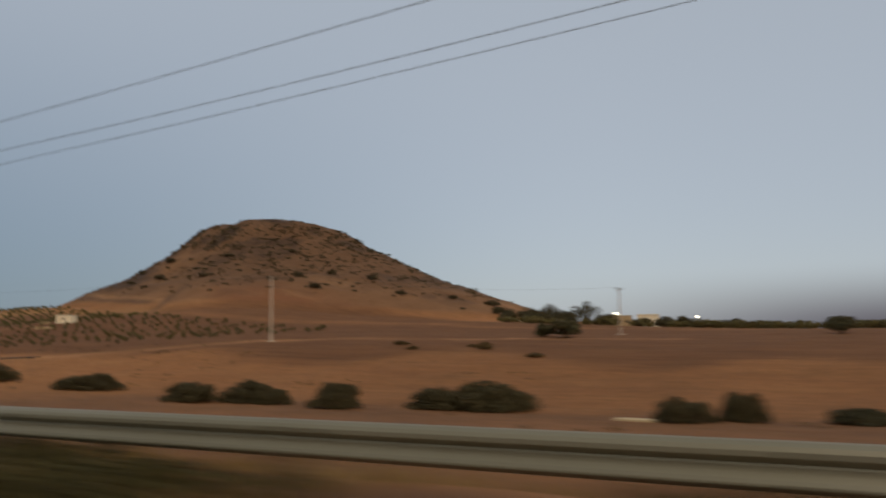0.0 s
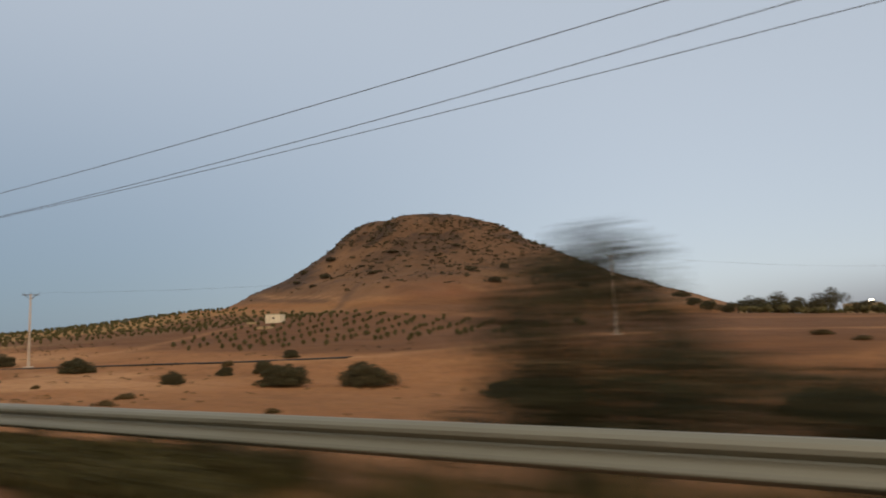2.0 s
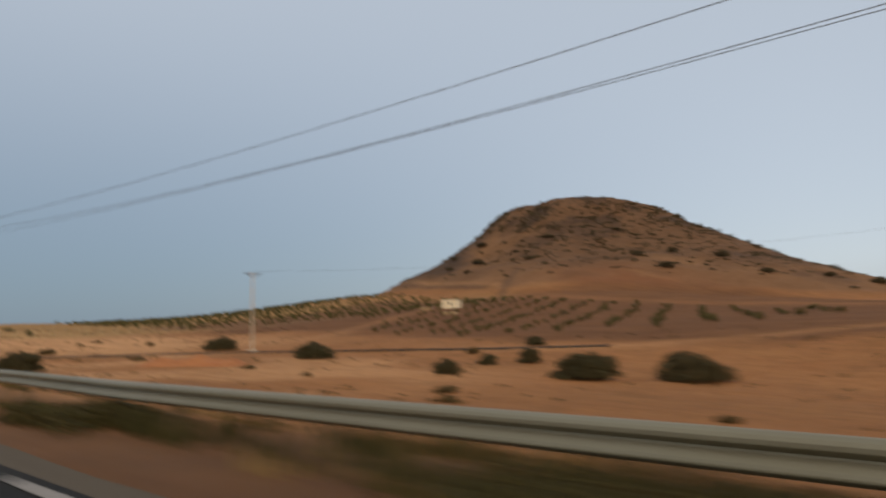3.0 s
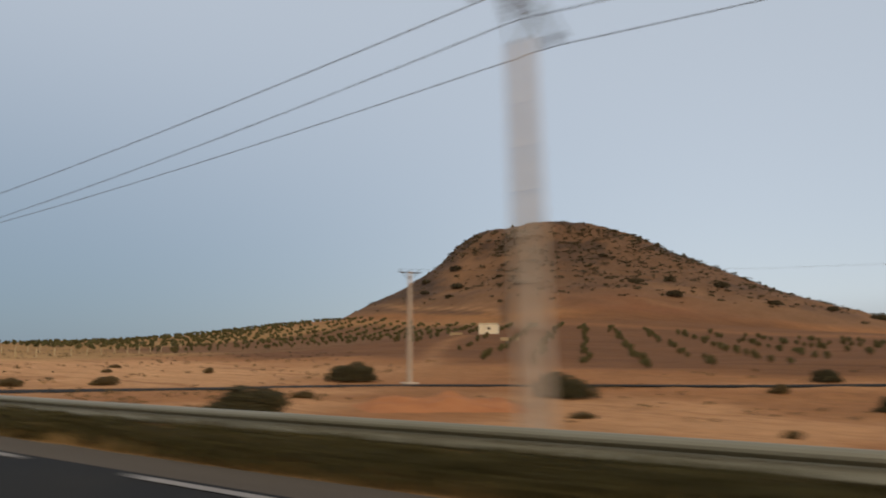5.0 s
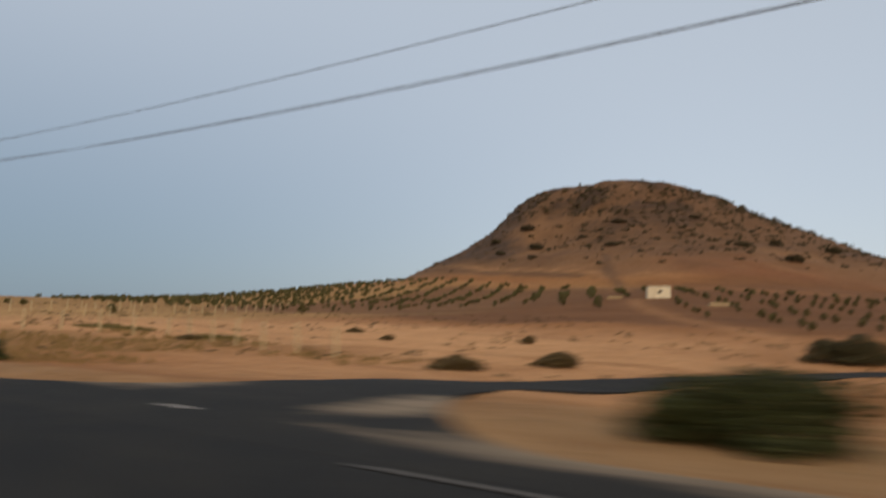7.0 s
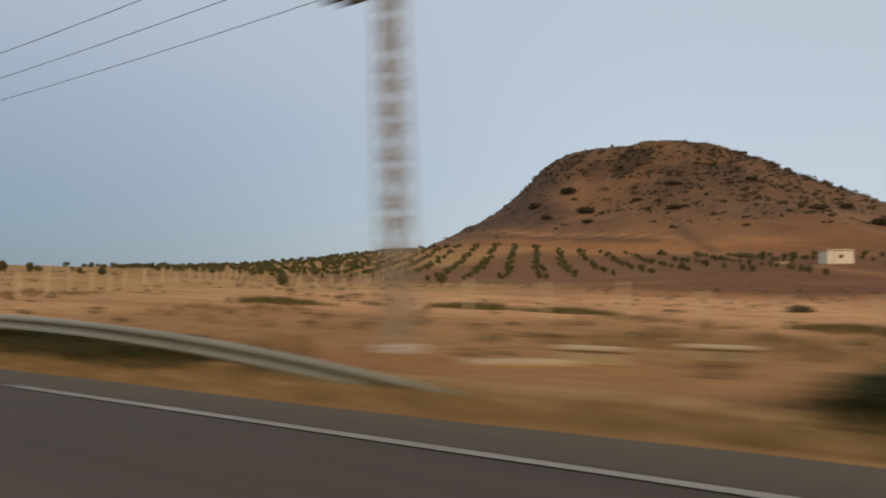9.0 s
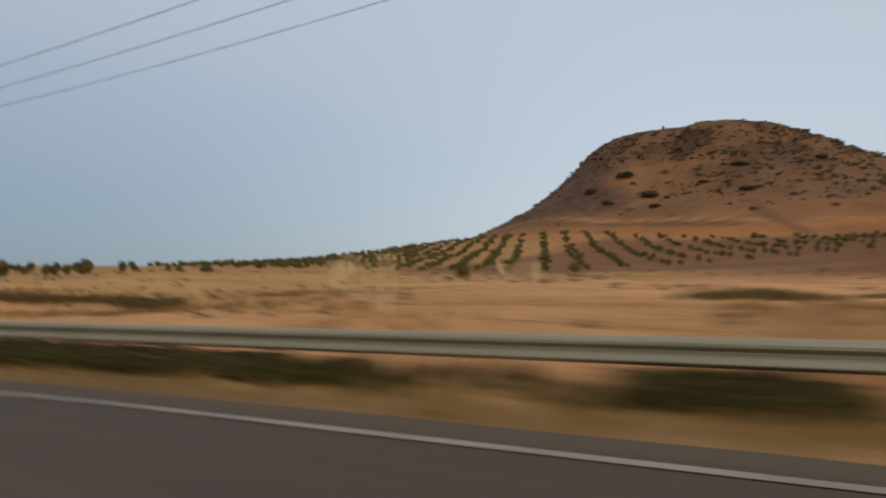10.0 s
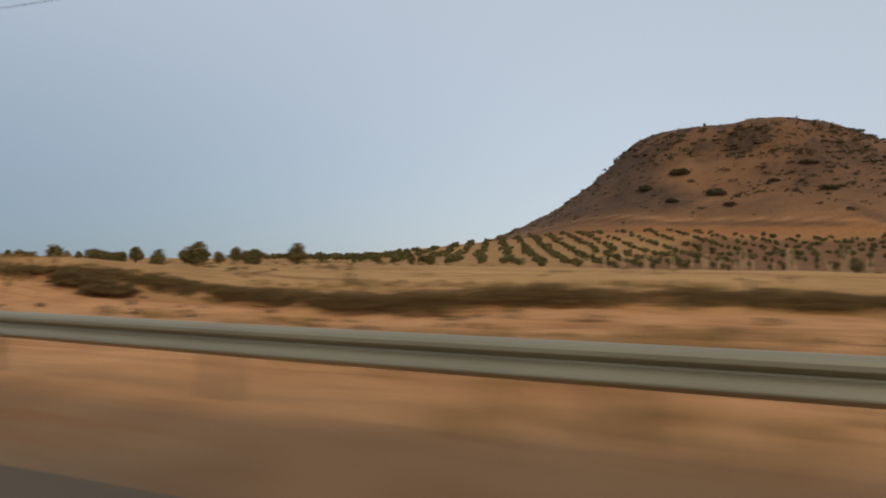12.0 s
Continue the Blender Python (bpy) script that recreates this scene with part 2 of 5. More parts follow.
SIGN_GREY = plain_material("chevron_grey", (0.340, 0.325, 0.207), (0.278, 0.262, 0.163), 2.0, 0.5, 0, 0.4, 0.02)
SIGN_TEXT = plain_material("sign_lettering", (0.206, 0.165, 0.104), (0.144, 0.116, 0.074), 4.0, 0.6)
SIGN_FAINT = plain_material("faded_lettering", (0.62, 0.55, 0.44), (0.56, 0.50, 0.40), 4.0, 0.6)
FENCE_POST = plain_material("fence_concrete", (0.597, 0.456, 0.252), (0.484, 0.359, 0.200), 3.0, 0.9)
HEAP_EARTH = plain_material("red_heap_earth", (0.44, 0.185, 0.078), (0.36, 0.140, 0.056), 0.9, 0.95, 0, 0.1, 0.8, dirt=(0.30, 0.100, 0.042))
BARK = plain_material("bark", (0.113, 0.073, 0.037), (0.067, 0.044, 0.024), 6.0, 0.95, 0, 0.1, 0.8)
ROCK = plain_material("crag_rock", (0.124, 0.080, 0.043), (0.057, 0.039, 0.023), 0.5, 0.95, 0, 0.2, 0.6)
LEAF_OLIVE = leaf_material("olive_leaves", (0.064, 0.062, 0.019), (0.145, 0.126, 0.042), (0.150, 0.105, 0.040))
LEAF_SHRUB = leaf_material("shrub_leaves", (0.032, 0.029, 0.011), (0.085, 0.075, 0.031), (0.082, 0.058, 0.024))
LEAF_BUSH = leaf_material("bush_leaves", (0.020, 0.021, 0.008), (0.052, 0.050, 0.020), (0.048, 0.038, 0.015))
LEAF_GREEN = leaf_material("green_shrub_leaves", (0.022, 0.030, 0.007), (0.062, 0.072, 0.018), (0.056, 0.050, 0.015))
LEAF_SCRUB = leaf_material("hill_scrub_leaves", (0.042, 0.034, 0.016), (0.098, 0.076, 0.034), (0.100, 0.070, 0.030))
GRASS_DRY = leaf_material("dry_grass", (0.215, 0.130, 0.050), (0.325, 0.212, 0.082), (0.175, 0.116, 0.042))
LEAF_BROWN = leaf_material("dry_shrub_leaves", (0.066, 0.044, 0.015), (0.140, 0.094, 0.035), (0.15, 0.095, 0.034))
GRASS_OLIVE = leaf_material("olive_grass", (0.103, 0.082, 0.026), (0.175, 0.136, 0.044), (0.144, 0.097, 0.033))
GRASS_GREEN = leaf_material("weed_leaves", (0.024, 0.025, 0.006), (0.068, 0.062, 0.015), (0.072, 0.050, 0.015))


# ---- mesh helpers ----
def hash01(ix, iy, seed):
    h = (ix.astype(np.int64) * 374761393 + iy.astype(np.int64) * 668265263 + seed * 974711) & 0x7fffffff
    h = ((h ^ (h >> 13)) * 1274126177) & 0x7fffffff
    return ((h ^ (h >> 16)) & 0xffff) / 65535.0


def value_noise(x, y, size, seed):
    """Smooth noise from -1 to 1 with bumps about size metres wide."""
    u, v = x / size, y / size
    iu, iv = np.floor(u), np.floor(v)
    a, b = u - iu, v - iv
    a, b = a * a * (3 - 2 * a), b * b * (3 - 2 * b)
    n00, n10 = hash01(iu, iv, seed), hash01(iu + 1, iv, seed)
    n01, n11 = hash01(iu, iv + 1, seed), hash01(iu + 1, iv + 1, seed)
    return 2 * ((n00 * (1 - a) + n10 * a) * (1 - b) + (n01 * (1 - a) + n11 * a) * b) - 1


def mesh_of(name, verts, faces, material, smooth=False):
    me = bpy.data.meshes.new(name)
    me.from_pydata([tuple(v) for v in verts], [], [tuple(f) for f in faces])
    me.materials.append(material)
    if smooth:
        me.shade_smooth()
    me.update()
    return me


def part(name, data, material, parent, label=""):
    """Link a bmesh or a mesh as one mesh object under a thing or a part."""
    if isinstance(data, bmesh.types.BMesh):
        me = bpy.data.meshes.new(name)
        data.to_mesh(me)
        data.free()
        me.materials.append(material)
        data = me
    ob = new(name, data)
    ob.parent = parent
    if label:
        tagged(ob, label)
    return ob


def thing(name, label, category, group="", m=None, kind=""):
    ob = new(name)
    ob.empty_display_size = 0.2
    if m is not None:
        ob.matrix_basis = m
    return tagged(ob, label, category, group, kind)


def add_box(bm, lo, hi, m=None, bevel=0.0):
    """A box from corner lo to corner hi, with rounded edges if bevel is given."""
    c = [(a + b) / 2 for a, b in zip(lo, hi)]
    s = [b - a for a, b in zip(lo, hi)]
    mm = (m or Matrix.Identity(4)) @ Matrix.Translation(c) @ Matrix.Diagonal((*s, 1))
    made = bmesh.ops.create_cube(bm, size=1.0, matrix=mm)
    if bevel:
        edges = list({e for v in made["verts"] for e in v.link_edges})
        bmesh.ops.bevel(bm, geom=edges, offset=bevel, segments=1, affect='EDGES')


def box_part(name, lo, hi, material, parent, label="", m=None, bevel=0.0):
    bm = bmesh.new()
    add_box(bm, lo, hi, m, bevel)
    return part(name, bm, material, parent, label)


def tube(path, radius, sides=6):
    """Vertices and faces of a tube along a path of points; radius may be one number or one for each point."""
    path = [Vector(p) for p in path]
    radii = [radius] * len(path) if isinstance(radius, (int, float)) else radius
    verts, faces = [], []
    for i, p in enumerate(path):
        way = (path[min(i + 1, len(path) - 1)] - path[max(i - 1, 0)]).normalized()
        side = way.cross(Vector((0, 0, 1)) if abs(way.z) < 0.9 else Vector((0, 1, 0))).normalized()
        up = side.cross(way)
        for k in range(sides):
            a = 2 * math.pi * k / sides
            verts.append(p + side * (math.cos(a) * radii[i]) + up * (math.sin(a) * radii[i]))
    for i in range(len(path) - 1):
        for k in range(sides):
            j = (k + 1) % sides
            faces.append((i * sides + k, i * sides + j, (i + 1) * sides + j, (i + 1) * sides + k))
    faces.append(tuple(range(sides))[::-1])
    faces.append(tuple(range((len(path) - 1) * sides, len(path) * sides)))
    return verts, faces


def join(pieces):
    """One list of vertices and faces from several."""
    verts, faces = [], []
    for v, f in pieces:
        o = len(verts)
        verts.extend(v)
        faces.extend(tuple(i + o for i in q) for q in f)
    return verts, faces


def bar(a, b, w):
    """A straight square bar from a to b."""
    return tube([a, b], w * 0.7, 4)


# ---- the lie of the land ----
ALONG = np.array([-440, -340, -280, -215, -150, -90, -30, 60.0])
AWAY = np.array([9, 18, 40, 62, 102, 156, 235.0])
RELIEF = np.array([
    [0.6, 0.55, 0.45, -0.1, -0.55, -1.0, -1.0, -1.0],
    [1.5, 1.4, 1.15, 0.1, -1.3, -2.5, -2.95, -2.9],
    [3.3, 2.95, 2.05, 0.1, -1.7, -3.3, -3.9, -3.9],
    [5.45, 4.05, 2.4, 0.4, -1.3, -3.8, -4.8, -4.8],
    [8.0, 4.95, 2.8, 2.55, 1.2, 1.05, -0.7, -1.0],
    [8.4, 8.35, 6.4, 7.35, 4.4, 2.55, 1.25, 0.15],
    [13.4, 18.5, 15.6, 14.2, 8.7, 5.35, 2.5, 1.25]])
HILL_X, HILL_Y, HILL_H = -332.5, 383.3, 62.8
HILL_REACH = [230.8, 168.3, 153.9, 150.3, 160.7, 134.7, 142.1, 198.1]     # foot of the hill, eight ways round
HILL_STEP = np.array([0, 0.12, 0.25, 0.4, 0.55, 0.75, 1.0])
HILL_PROFILE = np.array([1, 0.945, 0.874, 0.606, 0.388, 0.193, 0])
# shoulders and hollows of the hill: place from its middle, height
SHOULDERS = [(0, 0, -0.56), (-32, 0, 1.62), (32, 0, 1.1), (0, -32, -2.11), (-32, -32, 1.95), (32, -32, 1.99), (-62, -25, -1.89), (96, -25, 1.64)]


def spline_weights(knots, x):
    n = len(knots)
    i = np.clip(np.searchsorted(knots, x) - 1, 0, n - 2)
    h = knots[i + 1] - knots[i]
    u = np.clip((x - knots[i]) / h, 0, 1)
    slopes = np.gradient(np.eye(n), knots, axis=0)
    w = ((u ** 3 - 2 * u ** 2 + u) * h)[:, None] * slopes[i] + ((u ** 3 - u ** 2) * h)[:, None] * slopes[i + 1]
    r = np.arange(len(x))
    w[r, i] += 2 * u ** 3 - 3 * u ** 2 + 1
    w[r, i + 1] += -2 * u ** 3 + 3 * u ** 2
    return w


def plain_height(x, y):
    return ((spline_weights(AWAY, y) @ RELIEF) * spline_weights(ALONG, x)).sum(1)


def hill_height(x, y):
    dx, dy = x - HILL_X, y - HILL_Y
    turn = (np.arctan2(dy, dx) % (2 * np.pi)) / (2 * np.pi) * 8
    i = turn.astype(int) % 8
    w = (1 - np.cos(np.pi * (turn - np.floor(turn)))) / 2
    reach = np.array(HILL_REACH)
    q = np.clip(np.hypot(dx, dy) / (reach[i] * (1 - w) + reach[(i + 1) % 8] * w), 0, 1)
    slope = np.gradient(HILL_PROFILE, HILL_STEP)
    slope[0] = slope[-1] = 0
    j = np.clip(np.searchsorted(HILL_STEP, q) - 1, 0, len(HILL_STEP) - 2)
    h = HILL_STEP[j + 1] - HILL_STEP[j]
    v = (q - HILL_STEP[j]) / h
    swell = sum(g * np.exp(-((dx - a) ** 2 + (dy - b) ** 2) / 800.0) for a, b, g in SHOULDERS)
    return swell + HILL_H * ((2 * v ** 3 - 3 * v ** 2 + 1) * HILL_PROFILE[j] + (v ** 3 - 2 * v ** 2 + v) * h * slope[j]
                     + (-2 * v ** 3 + 3 * v ** 2) * HILL_PROFILE[j + 1] + (v ** 3 - v ** 2) * h * slope[j + 1])


def smooth_to(v, lo, hi):
    u = np.clip((v - lo) / (hi - lo), 0, 1)
    return u * u * (3 - 2 * u)


def along(table, x):
    """A line beside the road: its value at x, from a few knots given with falling x."""
    xs, vs = zip(*table)
    return np.interp(x, xs[::-1], vs[::-1])


ROAD_EDGE = [(60, 2.9), (-78, 3.0), (-92, 3.4), (-104, 4.6), (-116, 6.0), (-150, 6.5), (-160, 6.9), (-205, 7.0), (-212, 6.65), (-230, 6.3),
             (-241, 5.75), (-249.5, 4.5), (-256, 4.05), (-265, 3.7), (-280, 3.25), (-340, 3.1)]
PAINT_LINE = [(60, 2.3), (-90, 2.35), (-103, 3.4), (-115, 4.9), (-135, 5.1), (-148, 5.2), (-205, 5.4), (-218, 5.45), (-228, 5.5), (-238, 5.12),
              (-243, 4.3), (-247.4, 3.6), (-251, 3.0), (-262, 2.2), (-340, 2.1)]
RAIL_LINE = [(60, 5.1), (-62, 5.1), (-82, 5.35), (-100, 6.4), (-118, 7.4), (-150, 7.65), (-159, 8.2), (-211, 8.5), (-220, 8.1),
             (-236, 7.8), (-248, 6.3), (-258, 5.6), (-266, 5.35), (-272, 5.15), (-280, 5.2), (-340, 5.2)]
RAIL_TOP = [(60, 0.675), (-40, 0.675), (-75, 0.62), (-100, 0.58), (-130, 0.58), (-150, 0.62), (-212, 0.75), (-222, 0.80),
            (-236, 0.75), (-248, 0.84), (-258, 0.88), (-265, 0.893), (-272, 0.908), (-278.5, 0.972), (-284, 1.05), (-292, 1.09), (-340, 1.10)]


def bank_step(x):
    """Where the broken edge of the dirt bank runs, for an array x."""
    return 22.8 + 2.8 * value_noise(x, x * 0 + 3, 9.0, 12) + 0.6 * value_noise(x, x * 0 + 5, 3.0, 13)


def land(x, y, rough=True):
    """Height of the ground at arrays x, y."""
    x, y = np.asarray(x, float), np.asarray(y, float)
    z = plain_height(x, np.maximum(y, 9.0)) + hill_height(x, y)
    z = z + 0.5 * np.exp(-((x + 265) / 9) ** 2 - ((y - 22) / 6) ** 2)
    z = z + 1.6 * np.exp(-((x + 318) / 14) ** 2 - ((y - 27) / 9) ** 2)
    edge, rail = along(ROAD_EDGE, x), along(RAIL_LINE, x)
    foot = along(RAIL_TOP, x) - 0.74
    side = np.exp(-((x + 172) / 13) ** 2)                 # the level mouth of the side road
    foot = foot * (1 - side) - 0.05 * side
    z = z * (1 - side * (1 - smooth_to(y, 10, 26))) - 0.12 * side * (1 - smooth_to(y, 10, 26))
    verge = -0.05 + (foot + 0.05) * smooth_to(y, edge, rail)
    blend = smooth_to(y, rail + 0.5, rail + 6.0)
    z = np.where(y < 30, verge * (1 - blend) + z * blend, z)
    z = np.where(y < edge + 0.02, -0.05, z)
    if rough:
        lane = np.exp(-((y - 52 - 0.95 * (x + 163)) / 9.0) ** 2) * (x > -180)
        off = smooth_to(y, edge + 0.1, edge + 2.5)
        far = smooth_to(y, 20, 90)
        up = hill_height(x, y)
        z = z + off * (0.035 * value_noise(x, y, 0.9, 3) + 0.06 * value_noise(x, y, 3.1, 4) * smooth_to(y, rail, rail + 4))
        z = z + far * (1 - lane) * (0.16 * value_noise(x, y, 9.0, 5) + 0.05 * value_noise(x, y, 2.3, 6))
        z = z + smooth_to(up, 2, 14) * (0.7 * value_noise(x, y, 13.0, 7) + 0.35 * value_noise(x, y, 5.5, 8))
        crag = smooth_to(up, 34, 50) * (1 - smooth_to(up, 58, 64)) * smooth_to(value_noise(x, y, 34, 9), -0.35, 0.35)
        crag = np.maximum(crag, smooth_to(up, 16, 40) * smooth_to(-(x - HILL_X) - 0.4 * (y - HILL_Y), 40, 75) * 0.9)
        z = z + crag * (0.7 * np.abs(value_noise(x, y, 7.0, 10)) + 0.4 * value_noise(x, y, 3.4, 11))
        ledge = smooth_to(-x, 212, 226) * smooth_to(y, rail + 1.2, rail + 3) * (1 - smooth_to(y, 30, 44))
        z = z + ledge * (0.16 * np.abs(value_noise(x * 0.22, y, 1.9, 16)) + 0.10 * np.abs(value_noise(x * 0.4, y, 0.9, 17)) - 0.1)
        bank = smooth_to(-x, 247, 262)
        step = bank_step(x)
        below = 1.2 * smooth_to(y, 8, 21) - (0.6 + 0.22 * value_noise(x, x * 0 + 11, 13.0, 15)) * smooth_to(y, step - 0.3, step + 0.3)
        z = z - bank * below * (1 - smooth_to(y, 27, 52))
        z = z + bank * 0.32 * value_noise(x, x * 0 + 21, 10.0, 18) * smooth_to(y, 15, 21) * (1 - smooth_to(y, 25, 38))
    return z


def land_at(x, y):
    return float(land(np.array([x]), np.array([y]))[0])


def grid_steps(parts):
    out = [np.arange(lo, hi, step) for lo, hi, step in parts]
    return np.concatenate(out)


def line_near(points, x, y, width):
    """How close x, y lie to a line through plan points: 1 on it, falling off over width metres."""
    best = np.full(x.shape, 1e9)
    for (ax, ay), (bx, by) in zip(points, points[1:]):
        dx, dy = bx - ax, by - ay
        u = np.clip(((x - ax) * dx + (y - ay) * dy) / (dx * dx + dy * dy), 0, 1)
        best = np.minimum(best, np.hypot(x - ax - dx * u, y - ay - dy * u))
    return np.exp(-(best / width) ** 2)


TERRACE = [(-400, 290), (-343, 265.5), (-304, 256), (-274, 246), (-254, 232), (-236, 200), (-226, 172)]     # path along the foot of the hill
GULLY = [(-254, 226), (-267, 246), (-272, 256), (-278, 269)]                      # straight cutting above the hut
HUT_PATH = [(-222, 154), (-209, 127), (-195, 105), (-184, 90), (-176.5, 76), (-173, 62)]
FIELD_TRACK = [(-20, 126), (-47, 119.5), (-66, 112.5), (-77, 110), (-90, 101.5), (-105, 87.5), (-113, 83), (-126, 77.5), (-140, 71)]


def build_land():
    far = np.array([60, 140, 280, 520, 900, 1500, 2400, 3600.0])
    xs = np.concatenate([(-600 - far)[::-1], grid_steps([(-600, -340, 3.2), (-340, 12, 1.0), (12, 90, 3.0)]), 90 + far])
    ys = np.concatenate([[-2500, -900, -300, -80, -20, -7, -2, 1.5, 2.6], grid_steps([(3, 14, 0.4), (14, 60, 1.0), (60, 200, 2.4),
                         (200, 560, 3.0)]), 560 + far])
    gx, gy = np.meshgrid(xs, ys)
    x, y = gx.ravel(), gy.ravel()
    z = land(x, y)
    up = hill_height(x, y)
    nx, ny = len(xs), len(ys)
    idx = np.arange(nx * ny).reshape(ny, nx)
    quads = np.stack([idx[:-1, :-1], idx[:-1, 1:], idx[1:, 1:], idx[1:, :-1]], -1).reshape(-1, 4)
    on_hill = up[quads].min(1) > 2.5
    # kinds of soil: sand, red plough, rock (also carries painted shade), dry grass
    wob = value_noise(x, y, 22, 21) * 9 + value_noise(x, y, 7, 22) * 3
    sand = smooth_to(-x + wob, 158, 190) * (1 - smooth_to(-x + wob, 300, 330)) * smooth_to(y + wob, 22, 36) * (1 - smooth_to(y + wob, 62, 88))
    rail = along(RAIL_LINE, x)
    verge = (1 - smooth_to(y, rail + 1, rail + 5)) * smooth_to(value_noise(x, y, 6, 23) + 0.25, 0, 0.7)
    sand = np.maximum(sand, 0.55 * verge)
    bank = smooth_to(-x + wob, 228, 245) * (1 - smooth_to(y, 22, 24.5))
    sand = np.maximum(sand, 0.8 * bank)
    track = line_near(FIELD_TRACK, x + 0.8 * value_noise(x, y, 12, 24), y, 2.0) * (0.75 + 0.25 * value_noise(x, y, 5, 44))
    path = line_near(HUT_PATH, x + value_noise(x, y, 9, 25), y, 2.1)
    mouth = np.exp(-((x + 164) / 9) ** 2) * (1 - smooth_to(y, 11, 16)) + np.exp(-((x + 188) / 10) ** 2) * (1 - smooth_to(y, 9.5, 12))
    scar = smooth_to(value_noise(x * 0.45, y, 16, 26), 0.35, 0.75) * smooth_to(up, 1, 5) * (1 - smooth_to(up, 14, 24))
    sand = np.clip(np.maximum.reduce([sand, 0.8 * track, 0.5 * path, 0.3 * scar, mouth]), 0, 1)
    red = smooth_to(y + wob, 84, 96) * (1 - smooth_to(y + wob, 185, 215)) * smooth_to(x + wob, -262, -235) * 0.85
    red = np.maximum(red, smooth_to(y + wob, 195, 220) * (1 - smooth_to(y + wob, 275, 300)) * smooth_to(x + wob, -262, -215) * 0.75 * (1 - 0.8 * smooth_to(up, 1, 6)))
    grove = smooth_to(x + 0.3 * wob, -318, -306) * (1 - smooth_to(x + wob, -255, -225)) * smooth_to(y + 0.5 * wob, 98, 116) * (1 - smooth_to(y + 0.5 * wob, 205, 225))
    red = np.maximum(red, 0.4 * grove)
    red = np.clip(red * (1 - 0.5 * path) * (1 - 0.9 * np.clip(track, 0, 1)), 0, 1)
    mott = value_noise(x, y, 17, 27) + 0.6 * value_noise(x, y, 7, 37)
    broken = value_noise(x, y, 21, 71) + 0.7 * value_noise(x, y, 9, 72) + 0.35 * value_noise(x, y, 4.5, 73)
    rock = smooth_to(up + 4 * mott, 33, 43) * (1 - 0.3 * smooth_to(up + 3 * mott, 56, 62)) * (0.40 + 0.60 * smooth_to(broken, -0.15, 0.30))
    # left flank: rock, laid on densely to paint in its turned-away shaded side too
    rock = np.maximum(rock, smooth_to(up, 5, 14) * smooth_to(-(x - HILL_X) - 0.4 * (y - HILL_Y) + 8 * mott, 27, 44) * (0.8 + 0.2 * smooth_to(broken, -0.2, 0.3)))
    rock = np.maximum(rock, (0.46 + 0.36 * smooth_to(broken, -0.1, 0.5)) * smooth_to(up, 8, 22) * smooth_to(x - HILL_X + 10 * mott, 5, 50))
    dry = np.maximum(0.75 * smooth_to(-x + wob, 236, 262) * smooth_to(y, 22, 25) * (1 - smooth_to(y + wob, 190, 250)) * (1 - 0.85 * grove),
                     0.42 * smooth_to(-x + wob, 185, 200) * (1 - smooth_to(-x + wob, 240, 260)) * smooth_to(y, rail + 2, rail + 6) * (1 - smooth_to(y + wob, 24, 34)))
    warm = smooth_to(-x + wob, 96, 120) * (1 - smooth_to(-x + wob, 180, 200)) * smooth_to(y, rail + 3, rail + 8) * (1 - smooth_to(y + wob, 44, 60))
    sand = np.maximum(sand, 0.65 * warm * smooth_to(value_noise(x, y, 9, 29), -0.6, 0.3))
    foot = (1 - smooth_to(y + 0.05 * wob, rail + 0.5, rail + 2.4)) * (1 - np.clip(mouth, 0, 1)) * (1 - 0.92 * smooth_to(-x, 262, 272))
    sand = sand * (1 - 0.85 * foot * (1 - 0.6 * smooth_to(-x, 90, 105)))
    red = np.maximum(red, 0.45 * foot * smooth_to(x, -100, -80))
    dry = np.maximum(dry, 0.75 * foot * smooth_to(-x, 85, 105))
    rock = np.maximum(rock, (0.25 + 0.35 * smooth_to(value_noise(x, y, 3.5, 39), -0.4, 0.6)) * foot * (1 - 0.75 * smooth_to(-x, 90, 105)))
    blotch = smooth_to(value_noise(x, y, 15, 61) + 0.5 * value_noise(x, y, 6, 62), 0.05, 0.4)
    rock = np.maximum(rock, 0.5 * blotch * smooth_to(up, 3, 12) * smooth_to(value_noise(x, y, 40, 64), -0.2, 0.5))
    rock = np.maximum(rock, 0.35 * grove)
    near = smooth_to(x + wob, -80, -40) * smooth_to(y, rail + 2, rail + 7) * (1 - smooth_to(y + wob, 140, 200))
    red = np.maximum(red, 0.3 * near * (1 - 0.9 * np.clip(track, 0, 1)))
    rock = np.maximum(rock, 0.4 * near * np.exp(-((y - 53 - 0.3 * wob) / 4.5) ** 2))
    kerb = along(ROAD_EDGE, x)
    worn_wide = 0.7 + 0.6 * smooth_to(-x, 258, 272)
    tyre = (1 - smooth_to(y + 0.35 * value_noise(x, y, 3.0, 63), kerb + worn_wide, kerb + worn_wide + 0.7)) * smooth_to(-x, 224, 238)
    gravel = tyre * (0.85 + 0.15 * value_noise(x, y, 1.6, 65))
    # shade of the slope between rail and shrub row, put into the soil colour
    slope_shade = smooth_to(x + 0.6 * wob, -82, -62) * smooth_to(y, rail + 1, rail + 4) * (1 - smooth_to(y + 0.18 * wob, 54, 58))
    rock = np.maximum(rock, slope_shade * (0.30 + 0.16 * value_noise(x, y, 8, 66)))
    apron = np.clip(mouth, 0, 1)
    sand, rock, dry = sand * (1 - 0.25 * apron), np.maximum(rock, 0.15 * apron), np.maximum(dry, 0.55 * apron)
    here = smooth_to(y, 0.5, 2.5)                # plain dry field on the far side of the road
